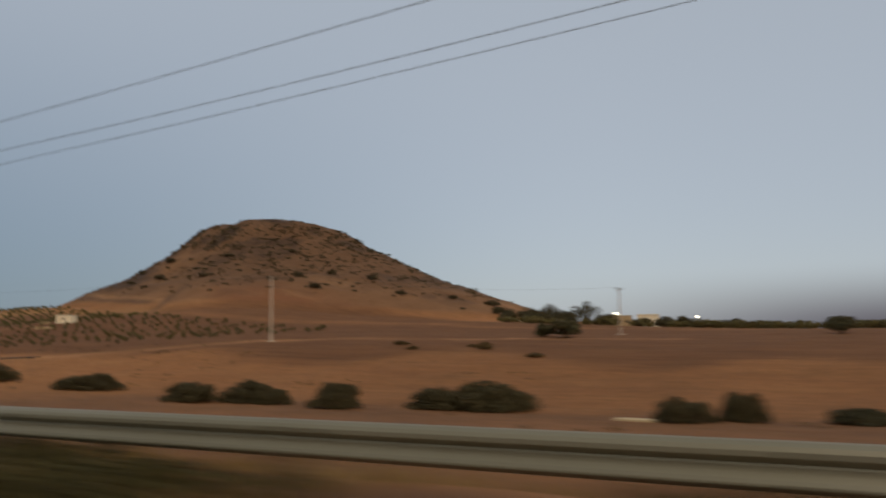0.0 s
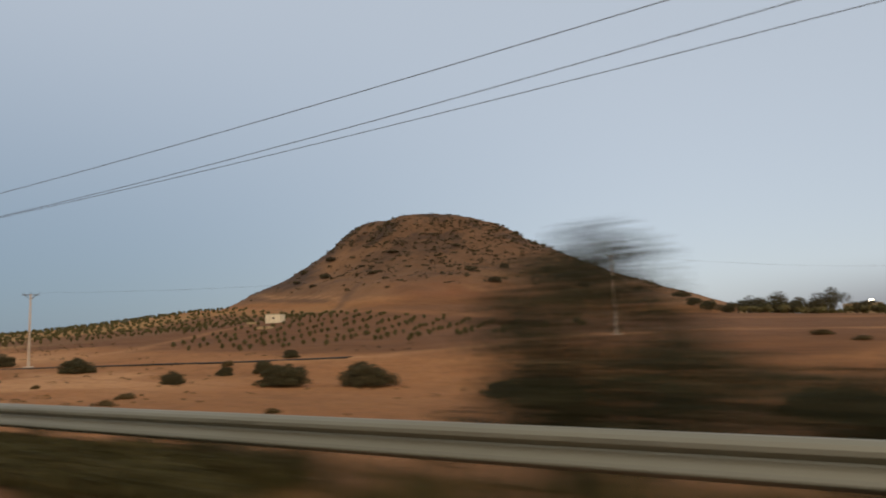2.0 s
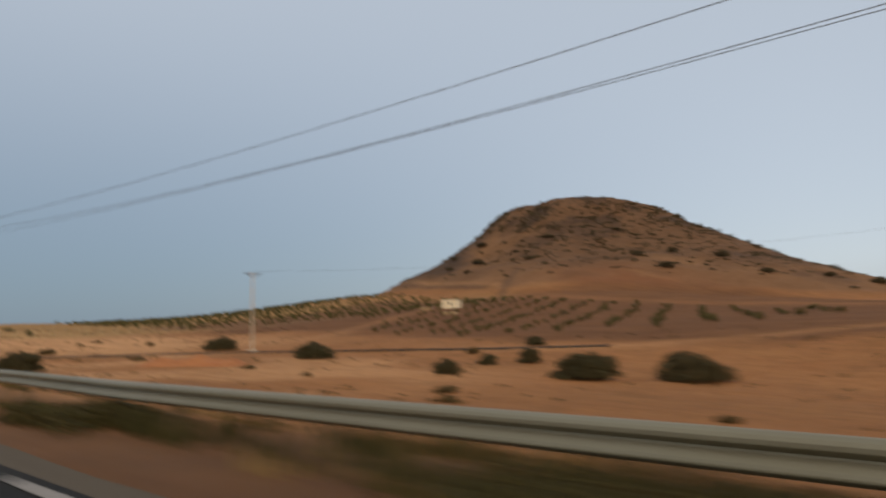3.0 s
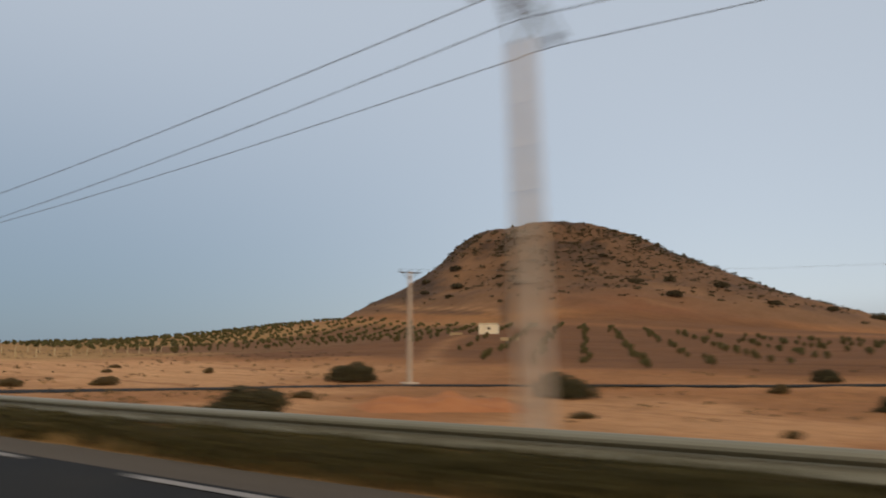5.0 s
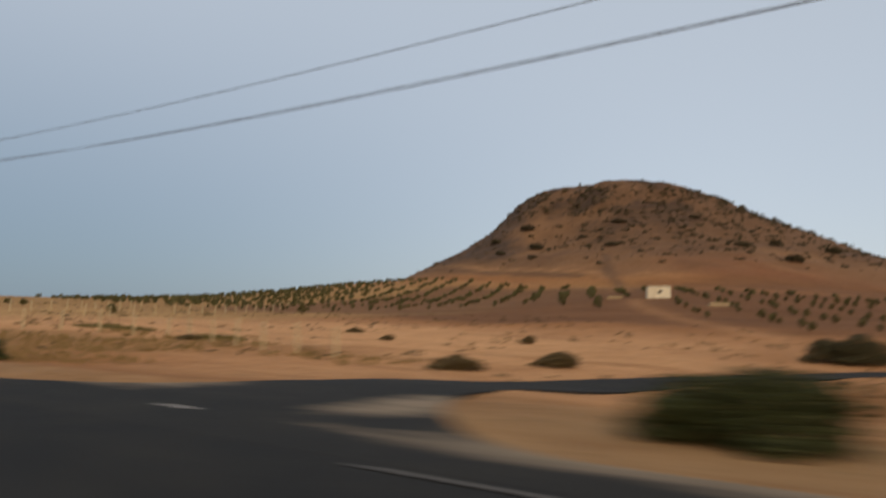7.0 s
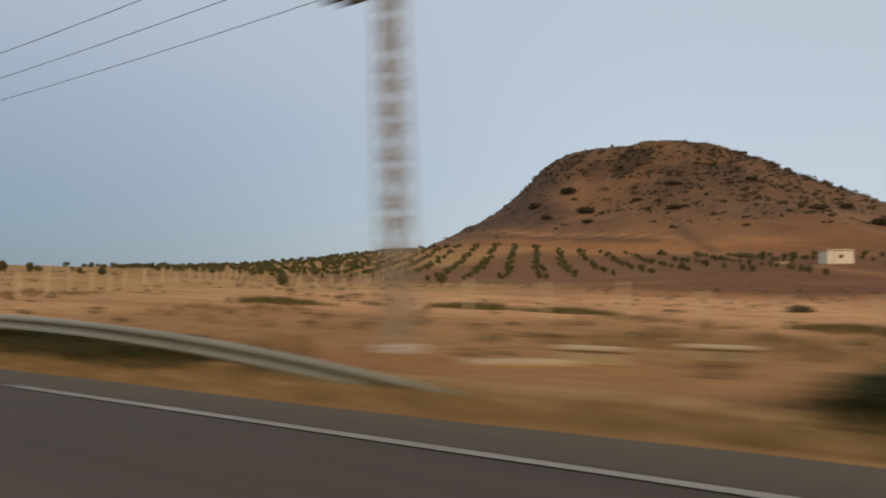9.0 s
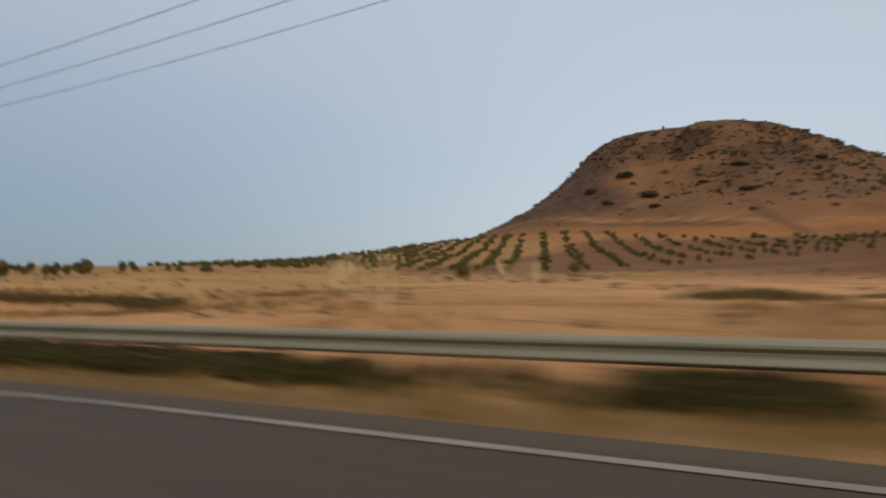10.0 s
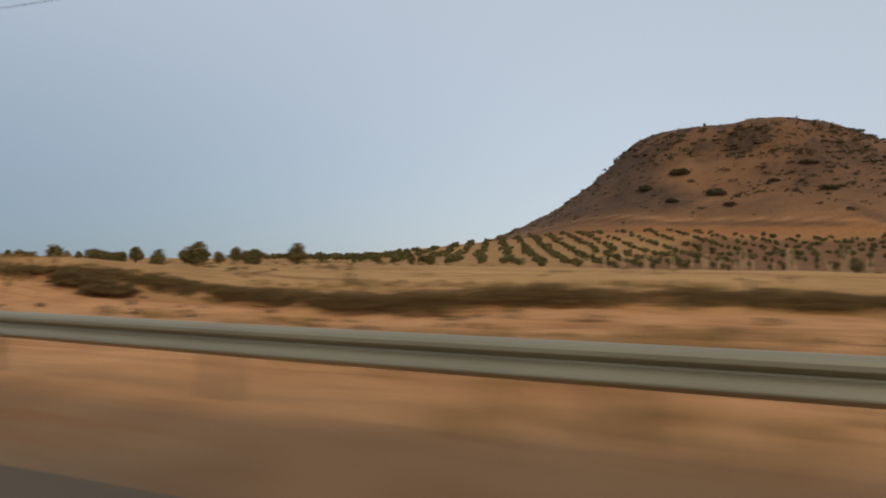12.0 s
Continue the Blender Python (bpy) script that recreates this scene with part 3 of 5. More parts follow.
    sand, red, rock, dry = sand * here, red * here, rock * here, dry * here + 0.35 * (1 - here)
    slope = smooth_to(up + 0.15 * wob, 1.5, 5.5)
    terrace, gully = line_near(TERRACE, x, y - 1.5, 1.5), line_near(GULLY, x, y, 1.7)
    foot_red = np.exp(-((x + 205) / 42) ** 2 - ((y - 255) / 24) ** 2) * (0.75 + 0.4 * broken)
    lower = line_near(TERRACE[:6], x, y + 2.2, 1.9)
    sand = np.maximum(sand, 0.55 * terrace * slope)
    rock = np.maximum(rock, np.maximum(0.6 * gully, 0.7 * lower * smooth_to(broken, -0.6, 0.2)))
    gravel = np.maximum(gravel, 0.28 * apron) * here
    cover = np.stack([slope, np.clip(foot_red, 0, 1), smooth_to(broken, -0.2, 0.7), np.clip(gravel, 0, 1)], 1)
    kinds = np.stack([sand, red, np.clip(rock, 0, 1), np.clip(dry, 0, 1)], 1)
    pts = np.stack([x, y, z], 1)
    for name, keep in (("ground", ~on_hill), ("hill", on_hill)):
        faces = quads[keep]
        used, inverse = np.unique(faces, return_inverse=True)
        faces = inverse.reshape(-1, 4)
        me = bpy.data.meshes.new(name)
        me.from_pydata(pts[used].tolist(), [], faces.tolist())
        layer = me.attributes.new("soil_kind", 'FLOAT_COLOR', 'POINT')
        layer.data.foreach_set("color", kinds[used].ravel().astype(np.float32))
        layer = me.attributes.new("slope_cover", 'FLOAT_COLOR', 'POINT')
        layer.data.foreach_set("color", cover[used].ravel().astype(np.float32))
        me.materials.append(SOIL)
        me.shade_smooth()
        ob = new(name, me)
        if name == "hill":
            tagged(ob, "bare brown hill with rocky crags and scattered scrub", "hill", kind="structure")
        else:
            tagged(ob, "dry orange-brown farmland and dirt verge", "ground", kind="structure")


build_land()


def strip(name, left, right, height, material, label, category, cuts=1):
    """A ribbon between two lists of plan points, at the height that the function gives, with a little thickness."""
    verts, faces = [], []
    for (ax, ay), (bx, by) in zip(left, right):
        for k in range(cuts + 1):
            u = k / cuts
            px, py = ax + (bx - ax) * u, ay + (by - ay) * u
            verts.append((px, py, height(px, py)))
    w = cuts + 1
    n = len(left)
    for i in range(n - 1):
        for k in range(cuts):
            faces.append((i * w + k, (i + 1) * w + k, (i + 1) * w + k + 1, i * w + k + 1))
    base = len(verts)
    verts += [(x, y, z - 0.12) for x, y, z in verts]
    for i in range(n - 1):
        for k in (0, cuts):
            a, b = i * w + k, (i + 1) * w + k
            faces.append((a, b, b + base, a + base) if k else (b, a, a + base, b + base))
    me = mesh_of(name, verts, faces, material)
    return tagged(new(name, me), label, category, kind="structure")


def wobble(x, seed, size=1.3, amount=0.07):
    return amount * float(value_noise(np.array([x]), np.array([0.5]), size, seed)[0])


xs = [float(v) for v in np.arange(120, -430, -0.7)]
def paved_edge(x):
    return (x, float(along(ROAD_EDGE, x)) + wobble(x, 31) + wobble(x, 32, 0.8, 0.04))


def lane_edge(x):
    if -194 < x < -157:
        return (x, paved_edge(x)[1] - 0.02)
    return (x, min(paved_edge(x)[1] - 0.05, float(along(PAINT_LINE, x)) + 0.22))


for cut, material, label in (([x for x in xs if x > -197.5], ASPHALT, "dark newer asphalt of the main road"),
                             ([x for x in xs if x < -196.8], ASPHALT_WORN, "worn brown-grey asphalt of the main road")):
    strip("road", [(x, -7.5) for x in cut], [lane_edge(x) for x in cut], lambda x, y: 0.0, material, label, "road", 4)
strip("road_shoulder", [lane_edge(x) for x in xs], [paved_edge(x) for x in xs], lambda x, y: -0.004, SHOULDER,
      "dusty lighter asphalt shoulder outside the edge line", "road shoulder", 1)

# the side road: curves away from the junction over the plain
SIDE_LEFT = [(-190, 5.2), (-189, 6.4), (-181, 7.0), (-176.8, 8.3), (-175.0, 10.4), (-175.4, 14.0), (-176.4, 19.5), (-175.6, 27.5), (-173.0, 36),
             (-165.4, 52), (-149.2, 65.4), (-138, 71.8), (-127, 77.6), (-118, 81.4)]
SIDE_RIGHT = [(-158, 5.2), (-161, 6.3), (-165.8, 7.1), (-168.3, 9.3), (-170.0, 12.2), (-171.0, 15.5), (-171.9, 20), (-171.6, 26.8), (-170.2, 35),
              (-163.7, 50.5), (-148.5, 64.0), (-137.6, 70.4), (-126.6, 76.2), (-117.8, 80.2)]


def fine_line(points, per=6):
    out = []
    n = len(points)
    for i in range(n - 1):
        p0, p1, p2, p3 = (Vector(points[max(0, min(n - 1, k))]) for k in (i - 1, i, i + 1, i + 2))
        for s in range(per):
            u = s / per
            out.append(tuple(0.5 * (2 * p1 + (p2 - p0) * u + (2 * p0 - 5 * p1 + 4 * p2 - p3) * u * u + (3 * p1 - p0 - 3 * p2 + p3) * u ** 3)))
    out.append(tuple(points[-1]))
    return out


def side_height(x, y):
    if y < 5.4:                                  # its start dips under the main road
        return -0.012
    smooth = float(land(np.array([x]), np.array([y]), rough=False)[0])
    k = min(1.0, max(0.0, (y - 7.0) / 6.0))
    return 0.006 * (1 - k) + (smooth + 0.06 + 0.07 * min(1.0, max(0.0, (x + 152) / 12))) * k if y > 7.0 else 0.006


strip("side_road", fine_line(SIDE_LEFT), fine_line(SIDE_RIGHT), side_height, ASPHALT_NEW,
      "dark asphalt side road curving away from the junction", "road", 5)


def paint_dash(x0, x1, line, width=0.16, paint=PAINT):
    steps = [x0 + (x1 - x0) * k / 12 for k in range(13)]
    mid = [float(along(line, x)) for x in steps]
    verts = [(x, y - width / 2 + wobble(x, 41, 0.5, 0.012), 0.012) for x, y in zip(steps, mid)]
    verts += [(x, y + width / 2 + wobble(x, 42, 0.5, 0.012), 0.012) for x, y in zip(steps, mid)]
    faces = [(i, i + 13, i + 14, i + 1) for i in range(12)]
    return mesh_of("edge_line", verts, faces, paint)


dash = 59.7
while dash > -345:
    if not -203 < dash - 10 < -161:
        corner = -171 < dash - 20.4 < -167          # the dash at the junction is almost worn away by turning wheels
        me = paint_dash(dash, -166.4 if corner else dash - 20.4, PAINT_LINE, 0.13 if corner else 0.16, PAINT_WORN if corner else PAINT)
        tagged(new("edge_line", me), "worn white painted edge line on the asphalt", "road marking", "edge line dashes", "structure")
    dash -= 23.3
for x in (-171.2,):
    me = mesh_of("give_way_dash", [(x, 6.8, 0.014), (x - 0.9, 6.86, 0.014), (x - 0.9, 7.02, 0.014), (x, 6.96, 0.014)], [(0, 3, 2, 1)], PAINT)
    tagged(new("give_way_dash", me), "faded white give-way dash across the side road mouth", "road marking", "give-way dashes", "structure")


# ---- guardrails ----
# half profile of the beam: set forward towards the road, height under the top edge
BEAM = [(0.0, 0.0), (-0.03, -0.006), (-0.068, -0.030), (-0.084, -0.060), (-0.084, -0.094), (-0.074, -0.106), (-0.024, -0.134), (-0.012, -0.144),
        (-0.018, -0.160), (-0.048, -0.194), (-0.076, -0.230), (-0.084, -0.258), (-0.084, -0.272), (-0.074, -0.284), (-0.022, -0.314), (0.0, -0.318)]


def rail_point(x, drop):
    return Vector((x, float(along(RAIL_LINE, x)), float(along(RAIL_TOP, x)) - drop))


def beam_panel(xs, drops, steel):
    """A length of W-beam through the stations xs, with a folded sheet's thickness."""
    verts, faces = [], []
    n = len(BEAM)
    for x, d in zip(xs, drops):
        p = rail_point(x, d)
        for off, down in BEAM:
            verts.append((p.x, p.y + off, p.z + down))
        for off, down in BEAM:
            verts.append((p.x, p.y + off + 0.006, p.z + down))
    w = 2 * n
    for i in range(len(xs) - 1):
        a, b = i * w, (i + 1) * w
        for k in range(n - 1):
            faces.append((a + k, a + k + 1, b + k + 1, b + k))
            faces.append((a + n + k, b + n + k, b + n + k + 1, a + n + k + 1))
        faces.append((a, b, b + n, a + n))
        faces.append((a + n - 1, a + 2 * n - 1, b + 2 * n - 1, b + n - 1))
    return mesh_of("beam", verts, faces, steel)


def rail_post(parent, x, drop):
    p = rail_point(x, drop)
    base = min(land_at(x, p.y + 0.13), p.z - 0.2)
    bm = bmesh.new()
    add_box(bm, (p.x - 0.05, p.y + 0.08, base - 0.15), (p.x + 0.05, p.y + 0.088, p.z - 0.02))
    add_box(bm, (p.x - 0.05, p.y + 0.088, base - 0.15), (p.x - 0.044, p.y + 0.15, p.z - 0.02))
    add_box(bm, (p.x + 0.044, p.y + 0.088, base - 0.15), (p.x + 0.05, p.y + 0.15, p.z - 0.02))
    add_box(bm, (p.x - 0.045, p.y + 0.008, p.z - 0.24), (p.x + 0.045, p.y + 0.079, p.z - 0.06))
    part("post", bm, POST_STEEL, parent)


def guardrail(x_start, x_end, sunk_start, sunk_end, steel):
    """A rail from x_start down to x_end; a sunk start dives into the ground over twelve metres, a sunk end over seven."""
    rail = thing("guardrail", "galvanised steel W-beam guardrail on posts beside the road", "guardrail", "guardrails")

    def drop(x):
        d = 0.0
        if sunk_start:
            d = max(d, 0.80 * (1 - min(1.0, max(0.0, (x_start - x) / 12.0))) ** 2.2)
        if sunk_end:
            d = max(d, 0.78 * (1 - min(1.0, max(0.0, (x - x_end) / 7.0))) ** 1.4)
        return d

    x = x_start
    while x > x_end + 0.1:
        stop = max(x - 4.0, x_end)
        st = [x + 0.12 + (stop - x - 0.12) * k / 5 for k in range(6)]
        part("beam", beam_panel(st, [drop(v) - 0.002 * (i == 0) for i, v in enumerate(st)], steel), steel, rail)
        if drop(x - 0.2) < 0.5:
            rail_post(rail, x - 0.2, drop(x - 0.2))
        x = stop
    return rail


guardrail(40.0, -159.0, False, True, RAIL_OLD)
guardrail(-211.2, -332.0, True, False, RAIL_NEW)


# ---- plants ----
def leaf_cloud(rng, blobs, count, size, flat=0.6):
    """Small leaf quads over the skins of several overlapping blobs (x, y, z, radius across, radius up)."""
    weights = np.array([b[3] ** 2 for b in blobs])
    pick = rng.choice(len(blobs), count, p=weights / weights.sum())
    blob = np.array(blobs)[pick]
    d = rng.normal(size=(count, 3))
    d /= np.linalg.norm(d, axis=1)[:, None]
    d[:, 2] = np.where(d[:, 2] < -0.7, -d[:, 2], d[:, 2])
    r = (0.62 + 0.5 * rng.random(count) ** 0.7)[:, None]
    c = blob[:, :3] + d * r * np.stack([blob[:, 3], blob[:, 3], blob[:, 4]], 1)
    u = np.cross(d, rng.normal(size=(count, 3)))
    u /= np.linalg.norm(u, axis=1)[:, None]
    n = d + flat * rng.normal(size=(count, 3))
    v = np.cross(n, u)
    v /= np.linalg.norm(v, axis=1)[:, None]
    s = (size * (0.6 + 0.8 * rng.random(count)))[:, None]
    quads = np.stack([c - u * s * 0.5, c + v * s * 0.32, c + u * s * 0.6, c - v * s * 0.32], 1)
    return quads.reshape(-1, 3), np.arange(count * 4).reshape(-1, 4)


def leaf_mesh(name, verts, faces, material):
    me = bpy.data.meshes.new(name)
    me.from_pydata(verts.tolist(), [], faces.tolist())
    me.materials.append(material)
    return me


def limbs(rng, height, spread, count, radius, start=0.0):
    """A short trunk and limbs that rise from it."""
    pieces = []
    for k in range(count):
        a = 2 * math.pi * (k + rng.random() * 0.6) / count
        p0 = Vector((0.04 * math.cos(a), 0.04 * math.sin(a), -0.1 + start))
        p1 = Vector((spread * 0.3 * math.cos(a), spread * 0.3 * math.sin(a), height * 0.45))
        p2 = Vector((spread * 0.7 * math.cos(a + 0.3), spread * 0.7 * math.sin(a + 0.3), height * (0.75 + 0.2 * rng.random())))
        pieces.append(tube([p0, p1, p2], [radius, radius * 0.65, radius * 0.25], 5))
    return pieces


def shrub(seed, leaves, size, material, label, tall=0.5, count=9):
    """A wide, unit-sized shrub of uneven lobes with a low ragged skirt: about 1 across and 'tall' high; scaled where it stands."""
    rng = np.random.default_rng(seed)
    bush = thing("shrub", label, "shrub", "shrubs", pose(0, -60, -20))
    peak = 0.16 * (rng.random() - 0.5)
    blobs = []
    for k in range(count):
        x, y = 0.34 * (2 * rng.random() - 1), 0.30 * (2 * rng.random() - 1)
        top = tall * (0.98 - 2.0 * (x - peak) ** 2 - 2.4 * y * y) * (0.80 + 0.24 * rng.random())
        r = 0.085 + 0.075 * rng.random()
        blobs.append((x, y, max(0.10, top - 0.75 * r), r, r * (0.75 + 0.3 * rng.random())))
    for k in range(count // 2):
        a = 2 * math.pi * (k + rng.random()) / (count // 2)
        r = 0.07 + 0.06 * rng.random()
        blobs.append((0.40 * math.cos(a), 0.38 * math.sin(a), 0.05 + 0.06 * rng.random(), r, r * 0.7))
    blobs += [(peak, 0.0, tall * 0.32, 0.34, tall * 0.40), (peak - 0.10, 0.05, tall * 0.26, 0.33, tall * 0.36)]
    v, f = leaf_cloud(rng, blobs, leaves, size, 1.3)
    w, g = leaf_cloud(rng, blobs, leaves // 8, size * 1.5, 0.2)
    q = w.reshape(-1, 4, 3)                      # loose sprays that break the outline
    mid = q.mean(1, keepdims=True)
    out = mid * np.array([1, 1, 0.9]) - np.array([0, 0, tall * 0.25])
    q = mid + (q - mid) * np.array([0.45, 0.45, 0.5]) + out * (0.04 + 0.10 * rng.random((len(q), 1, 1))) * np.array([0.0, 0.4, 1.0, 0.4])[None, :, None]
    v, f = np.concatenate([v, q.reshape(-1, 3)]), np.concatenate([f, g + len(v)])
    v[:, 2] = np.maximum(v[:, 2], 0.0)
    part("foliage", leaf_mesh("foliage", v, f, material), material, bush)
    part("stems", mesh_of("stems", *join(limbs(rng, tall * 0.8, 0.4, 6, 0.018)), BARK), BARK, bush)
    return bush


def olive(seed, leaves=900):
    rng = np.random.default_rng(seed)
    tree = thing("olive_tree", "small grey-green olive tree in an orchard row", "tree", "olive trees", pose(0, -60, -20))
    blobs = []
    for k in range(9):
        a, d = rng.random() * 2 * math.pi, 0.42 * rng.random() ** 0.6
        blobs.append((d * math.cos(a), d * math.sin(a), 0.55 + 0.95 * rng.random() * (1 - 0.5 * d), 0.36 + 0.22 * rng.random(), 0.42 + 0.2 * rng.random()))
    v, f = leaf_cloud(rng, blobs, leaves, 0.2, 1.2)
    part("crown", leaf_mesh("crown", v, f, LEAF_OLIVE), LEAF_OLIVE, tree)
    pieces = limbs(rng, 1.9, 0.8, 4, 0.06, 0.55)
    pieces.append(tube([(0, 0, -0.3), (0.03, 0.02, 0.35), (0, 0, 0.75)], [0.13, 0.10, 0.085], 7))
    part("trunk", mesh_of("trunk", *join(pieces), BARK), BARK, tree)
    return tree


def stand(x, y, turn, sx, sy, sz, sink=0.03):
    return Matrix.LocRotScale((x, y, land_at(x, y) - sink), Euler((0, 0, turn)), (sx, sy, sz))


def put_down(kinds, rng, k, x, y, w, h, tall):
    """Copy a shrub kind to x, y so that it is w across and h high."""
    src = kinds[k % len(kinds)]
    return copy_thing(src, stand(x, y, rng.random() * 0.9 - 0.45 + math.pi * rng.integers(0, 2), w / 0.92, min(w, 3.4 + 0.2 * w) / 0.92, h / tall))


def drop_source(ob):
    for o in [*ob.children_recursive, ob]:
        bpy.data.objects.remove(o)


rng = np.random.default_rng(5)
DARK = [shrub(100 + k, 15000, 0.026, LEAF_SHRUB, "dark grey-green rounded shrub on the dry field", 0.5, 17) for k in range(4)]
# dark shrubs on the fields: plan place, width, height
FIELD_SHRUBS = [(-106, 56.6, 6.3, 2.5), (-98, 61.3, 6.6, 2.6), (-79.8, 59.4, 5.4, 1.6), (-75.4, 59.8, 7.0, 2.1), (-52.4, 51.2, 6.4, 1.9),
                (-47.4, 53.4, 6.0, 2.1), (-43.8, 52.6, 3.6, 1.7), (-36.2, 51.3, 4.8, 2.3), (-28.9, 55.6, 5.4, 1.9), (-24.0, 57, 7.4, 2.5),
                (-8.2, 52, 4.0, 1.7), (-4.7, 54.6, 3.5, 2.2), (2.4, 56, 4.4, 1.1), (6.6, 54, 3.6, 1.5), (-118, 51.4, 2.9, 1.5),
                (-121.5, 61.4, 2.3, 1.3), (-118.5, 65, 2.7, 1.75), (-144, 55, 5.4, 2.1), (-168.8, 56.2, 5.4, 2.0), (-143, 21.8, 5.0, 2.0),
                (-128.4, 79.5, 2.7, 1.3)]
SMALL_SHRUBS = [(-304.5, 22.4, 3.4, 0.75), (-308, 23.2, 3.6, 0.8), (-43.6, 100, 2.8, 1.2), (-54.2, 97, 2.6, 0.6), (-33.2, 92.6, 3.0, 0.6), (-59, 102, 3.6, 0.7), (-47, 103, 2.0, 0.5), (-130.5, 69.2, 2.3, 0.9),
                (-157.2, 38.9, 2.2, 0.6), (-180, 36, 3.3, 0.9), (-181.5, 28.5, 3.3, 0.75), (-105, 37.4, 2.3, 0.55), (-135.3, 40.5, 2.0, 0.4),
                (-123.6, 39.2, 1.2, 0.45), (-100.5, 33, 1.5, 0.5), (-193.4, 56.8, 1.6, 0.8), (-213, 55.8, 2.2, 0.6), (-203, 49, 1.8, 0.5),
                (-206.6, 31.7, 2.3, 0.4), (-78, 64, 1.6, 0.6), (-84, 35, 1.4, 0.4)]
for k, (x, y, w, h) in enumerate(FIELD_SHRUBS):
    put_down(DARK, rng, k, x, y, w * 0.95, h * 0.97, 0.5)
BROWN = [shrub(120 + k, 4200, 0.042, LEAF_BROWN, "low brown half-dry shrub on the field", 0.5, 9) for k in range(2)]
for k, (x, y, w, h) in enumerate(SMALL_SHRUBS):
    put_down(BROWN, rng, k, x, y, w * 0.85, h, 0.5)
GREEN = [shrub(200 + k, 12000, 0.034, LEAF_GREEN, "green leafy shrub on the verge near the junction", 0.55, 15) for k in range(2)]
VERGE_SHRUBS = [(-144.2, 9.7, 2.0, 1.1), (-164.0, 9.9, 2.8, 0.98), (-161.2, 9.6, 1.3, 0.6), (-189.6, 11.3, 1.9, 0.9),
                (-206.4, 9.8, 2.4, 0.65), (-203.4, 12.2, 2.9, 0.85), (-224.4, 9.6, 2.0, 0.6), (-219, 9.6, 1.9, 0.45), (-198.5, 11.5, 2.2, 0.6)]
for k, (x, y, w, h) in enumerate(VERGE_SHRUBS):
    put_down(GREEN, rng, k, x, y, w, h, 0.55)
for s in DARK + GREEN + BROWN:
    drop_source(s)


def tall_bush(x, y, w, h):
    """The tall loose bush right behind the rail: a ragged crown with a lower wing along the fence line."""
    r = np.random.default_rng(77)
    bush = thing("tall_bush", "tall loose dark green bush behind the guardrail", "bush", "", pose(x, y, land_at(x, y)))
    blobs = []
    for k in range(34):
        a, d = r.random() * 2 * math.pi, 0.45 * w * r.random() ** 0.7
        top = h * (1 - 0.8 * (d / (0.5 * w)) ** 1.3)
        q = 0.24 + 0.34 * r.random()
        blobs.append((d * math.cos(a), 0.75 * d * math.sin(a), max(0.35, top * (0.15 + 0.80 * r.random())), q, q * 1.1))
    for k in range(22):
        u = r.random()
        q = 0.26 + 0.26 * r.random()
        blobs.append((1.0 + 2.9 * u, 0.8 * r.normal() * 0.5, (1.75 - 0.75 * u) * (0.2 + 0.7 * r.random()), q, q))
    v, f = leaf_cloud(r, blobs, 15000, 0.085, 1.3)
    part("foliage", leaf_mesh("foliage", v, f, LEAF_BUSH), LEAF_BUSH, bush)
    for limb in limbs(r, h * 0.9, w * 0.4, 8, 0.05):
        part("stem", mesh_of("stem", *limb, BARK), BARK, bush)


tall_bush(-49.6, 7.9, 3.9, 3.4)

# ---- olive orchards: rows that run up towards the hill ----
FRONT = [(-90, 118), (-100, 115), (-125, 95), (-147, 86), (-161, 83), (-173, 92), (-190, 96), (-205, 118), (-240, 138), (-280, 112),
         (-311, 108), (-330, 104), (-440, 112)]
BACK = [(-90, 150), (-120, 168), (-200, 190), (-250, 208), (-300, 228), (-358, 243), (-440, 262)]
OLIVES = [olive(300 + k) for k in range(4)]
spots = []
row_way, row_side = Vector((-0.43, 0.903, 0)), Vector((0.903, 0.43, 0))


def row_place(i):
    """Rows stand wider apart towards the hut and closer on the far brow."""
    return i * 7.5 + 1.2 if i > -2 else i * 7.0 if i > -11 else -70 + (i + 10) * 5.2


for i in range(-60, 60):
    for j in range(-46, 66):
        p = Vector((-230, 150, 0)) + row_side * row_place(i) + row_way * (j * (4.6 if i > -11 else 4.0))
        x, y = p.x + rng.normal() * 0.5, p.y + rng.normal() * 0.5
        if not (-392 < x < -108 and along(FRONT, x) < y < along(BACK, x)):
            continue
        on_path = float(line_near(HUT_PATH, np.array([x]), np.array([y]), 4.0)[0]) > 0.3
        near_hut = abs(x + 217) < 7 and 145 < y < 166
        if on_path or near_hut or rng.random() < 0.1:
            continue
        spots.append((math.hypot(x + 190, y - 40), x, y))
spots.sort()
for k, (d, x, y) in enumerate(spots[:290]):
    s = (0.48 if x > -255 else 0.42) + 0.26 * rng.random()
    copy_thing(OLIVES[k % 4], stand(x, y, rng.random() * 6.3, s, s, s * (0.85 + 0.25 * rng.random())))
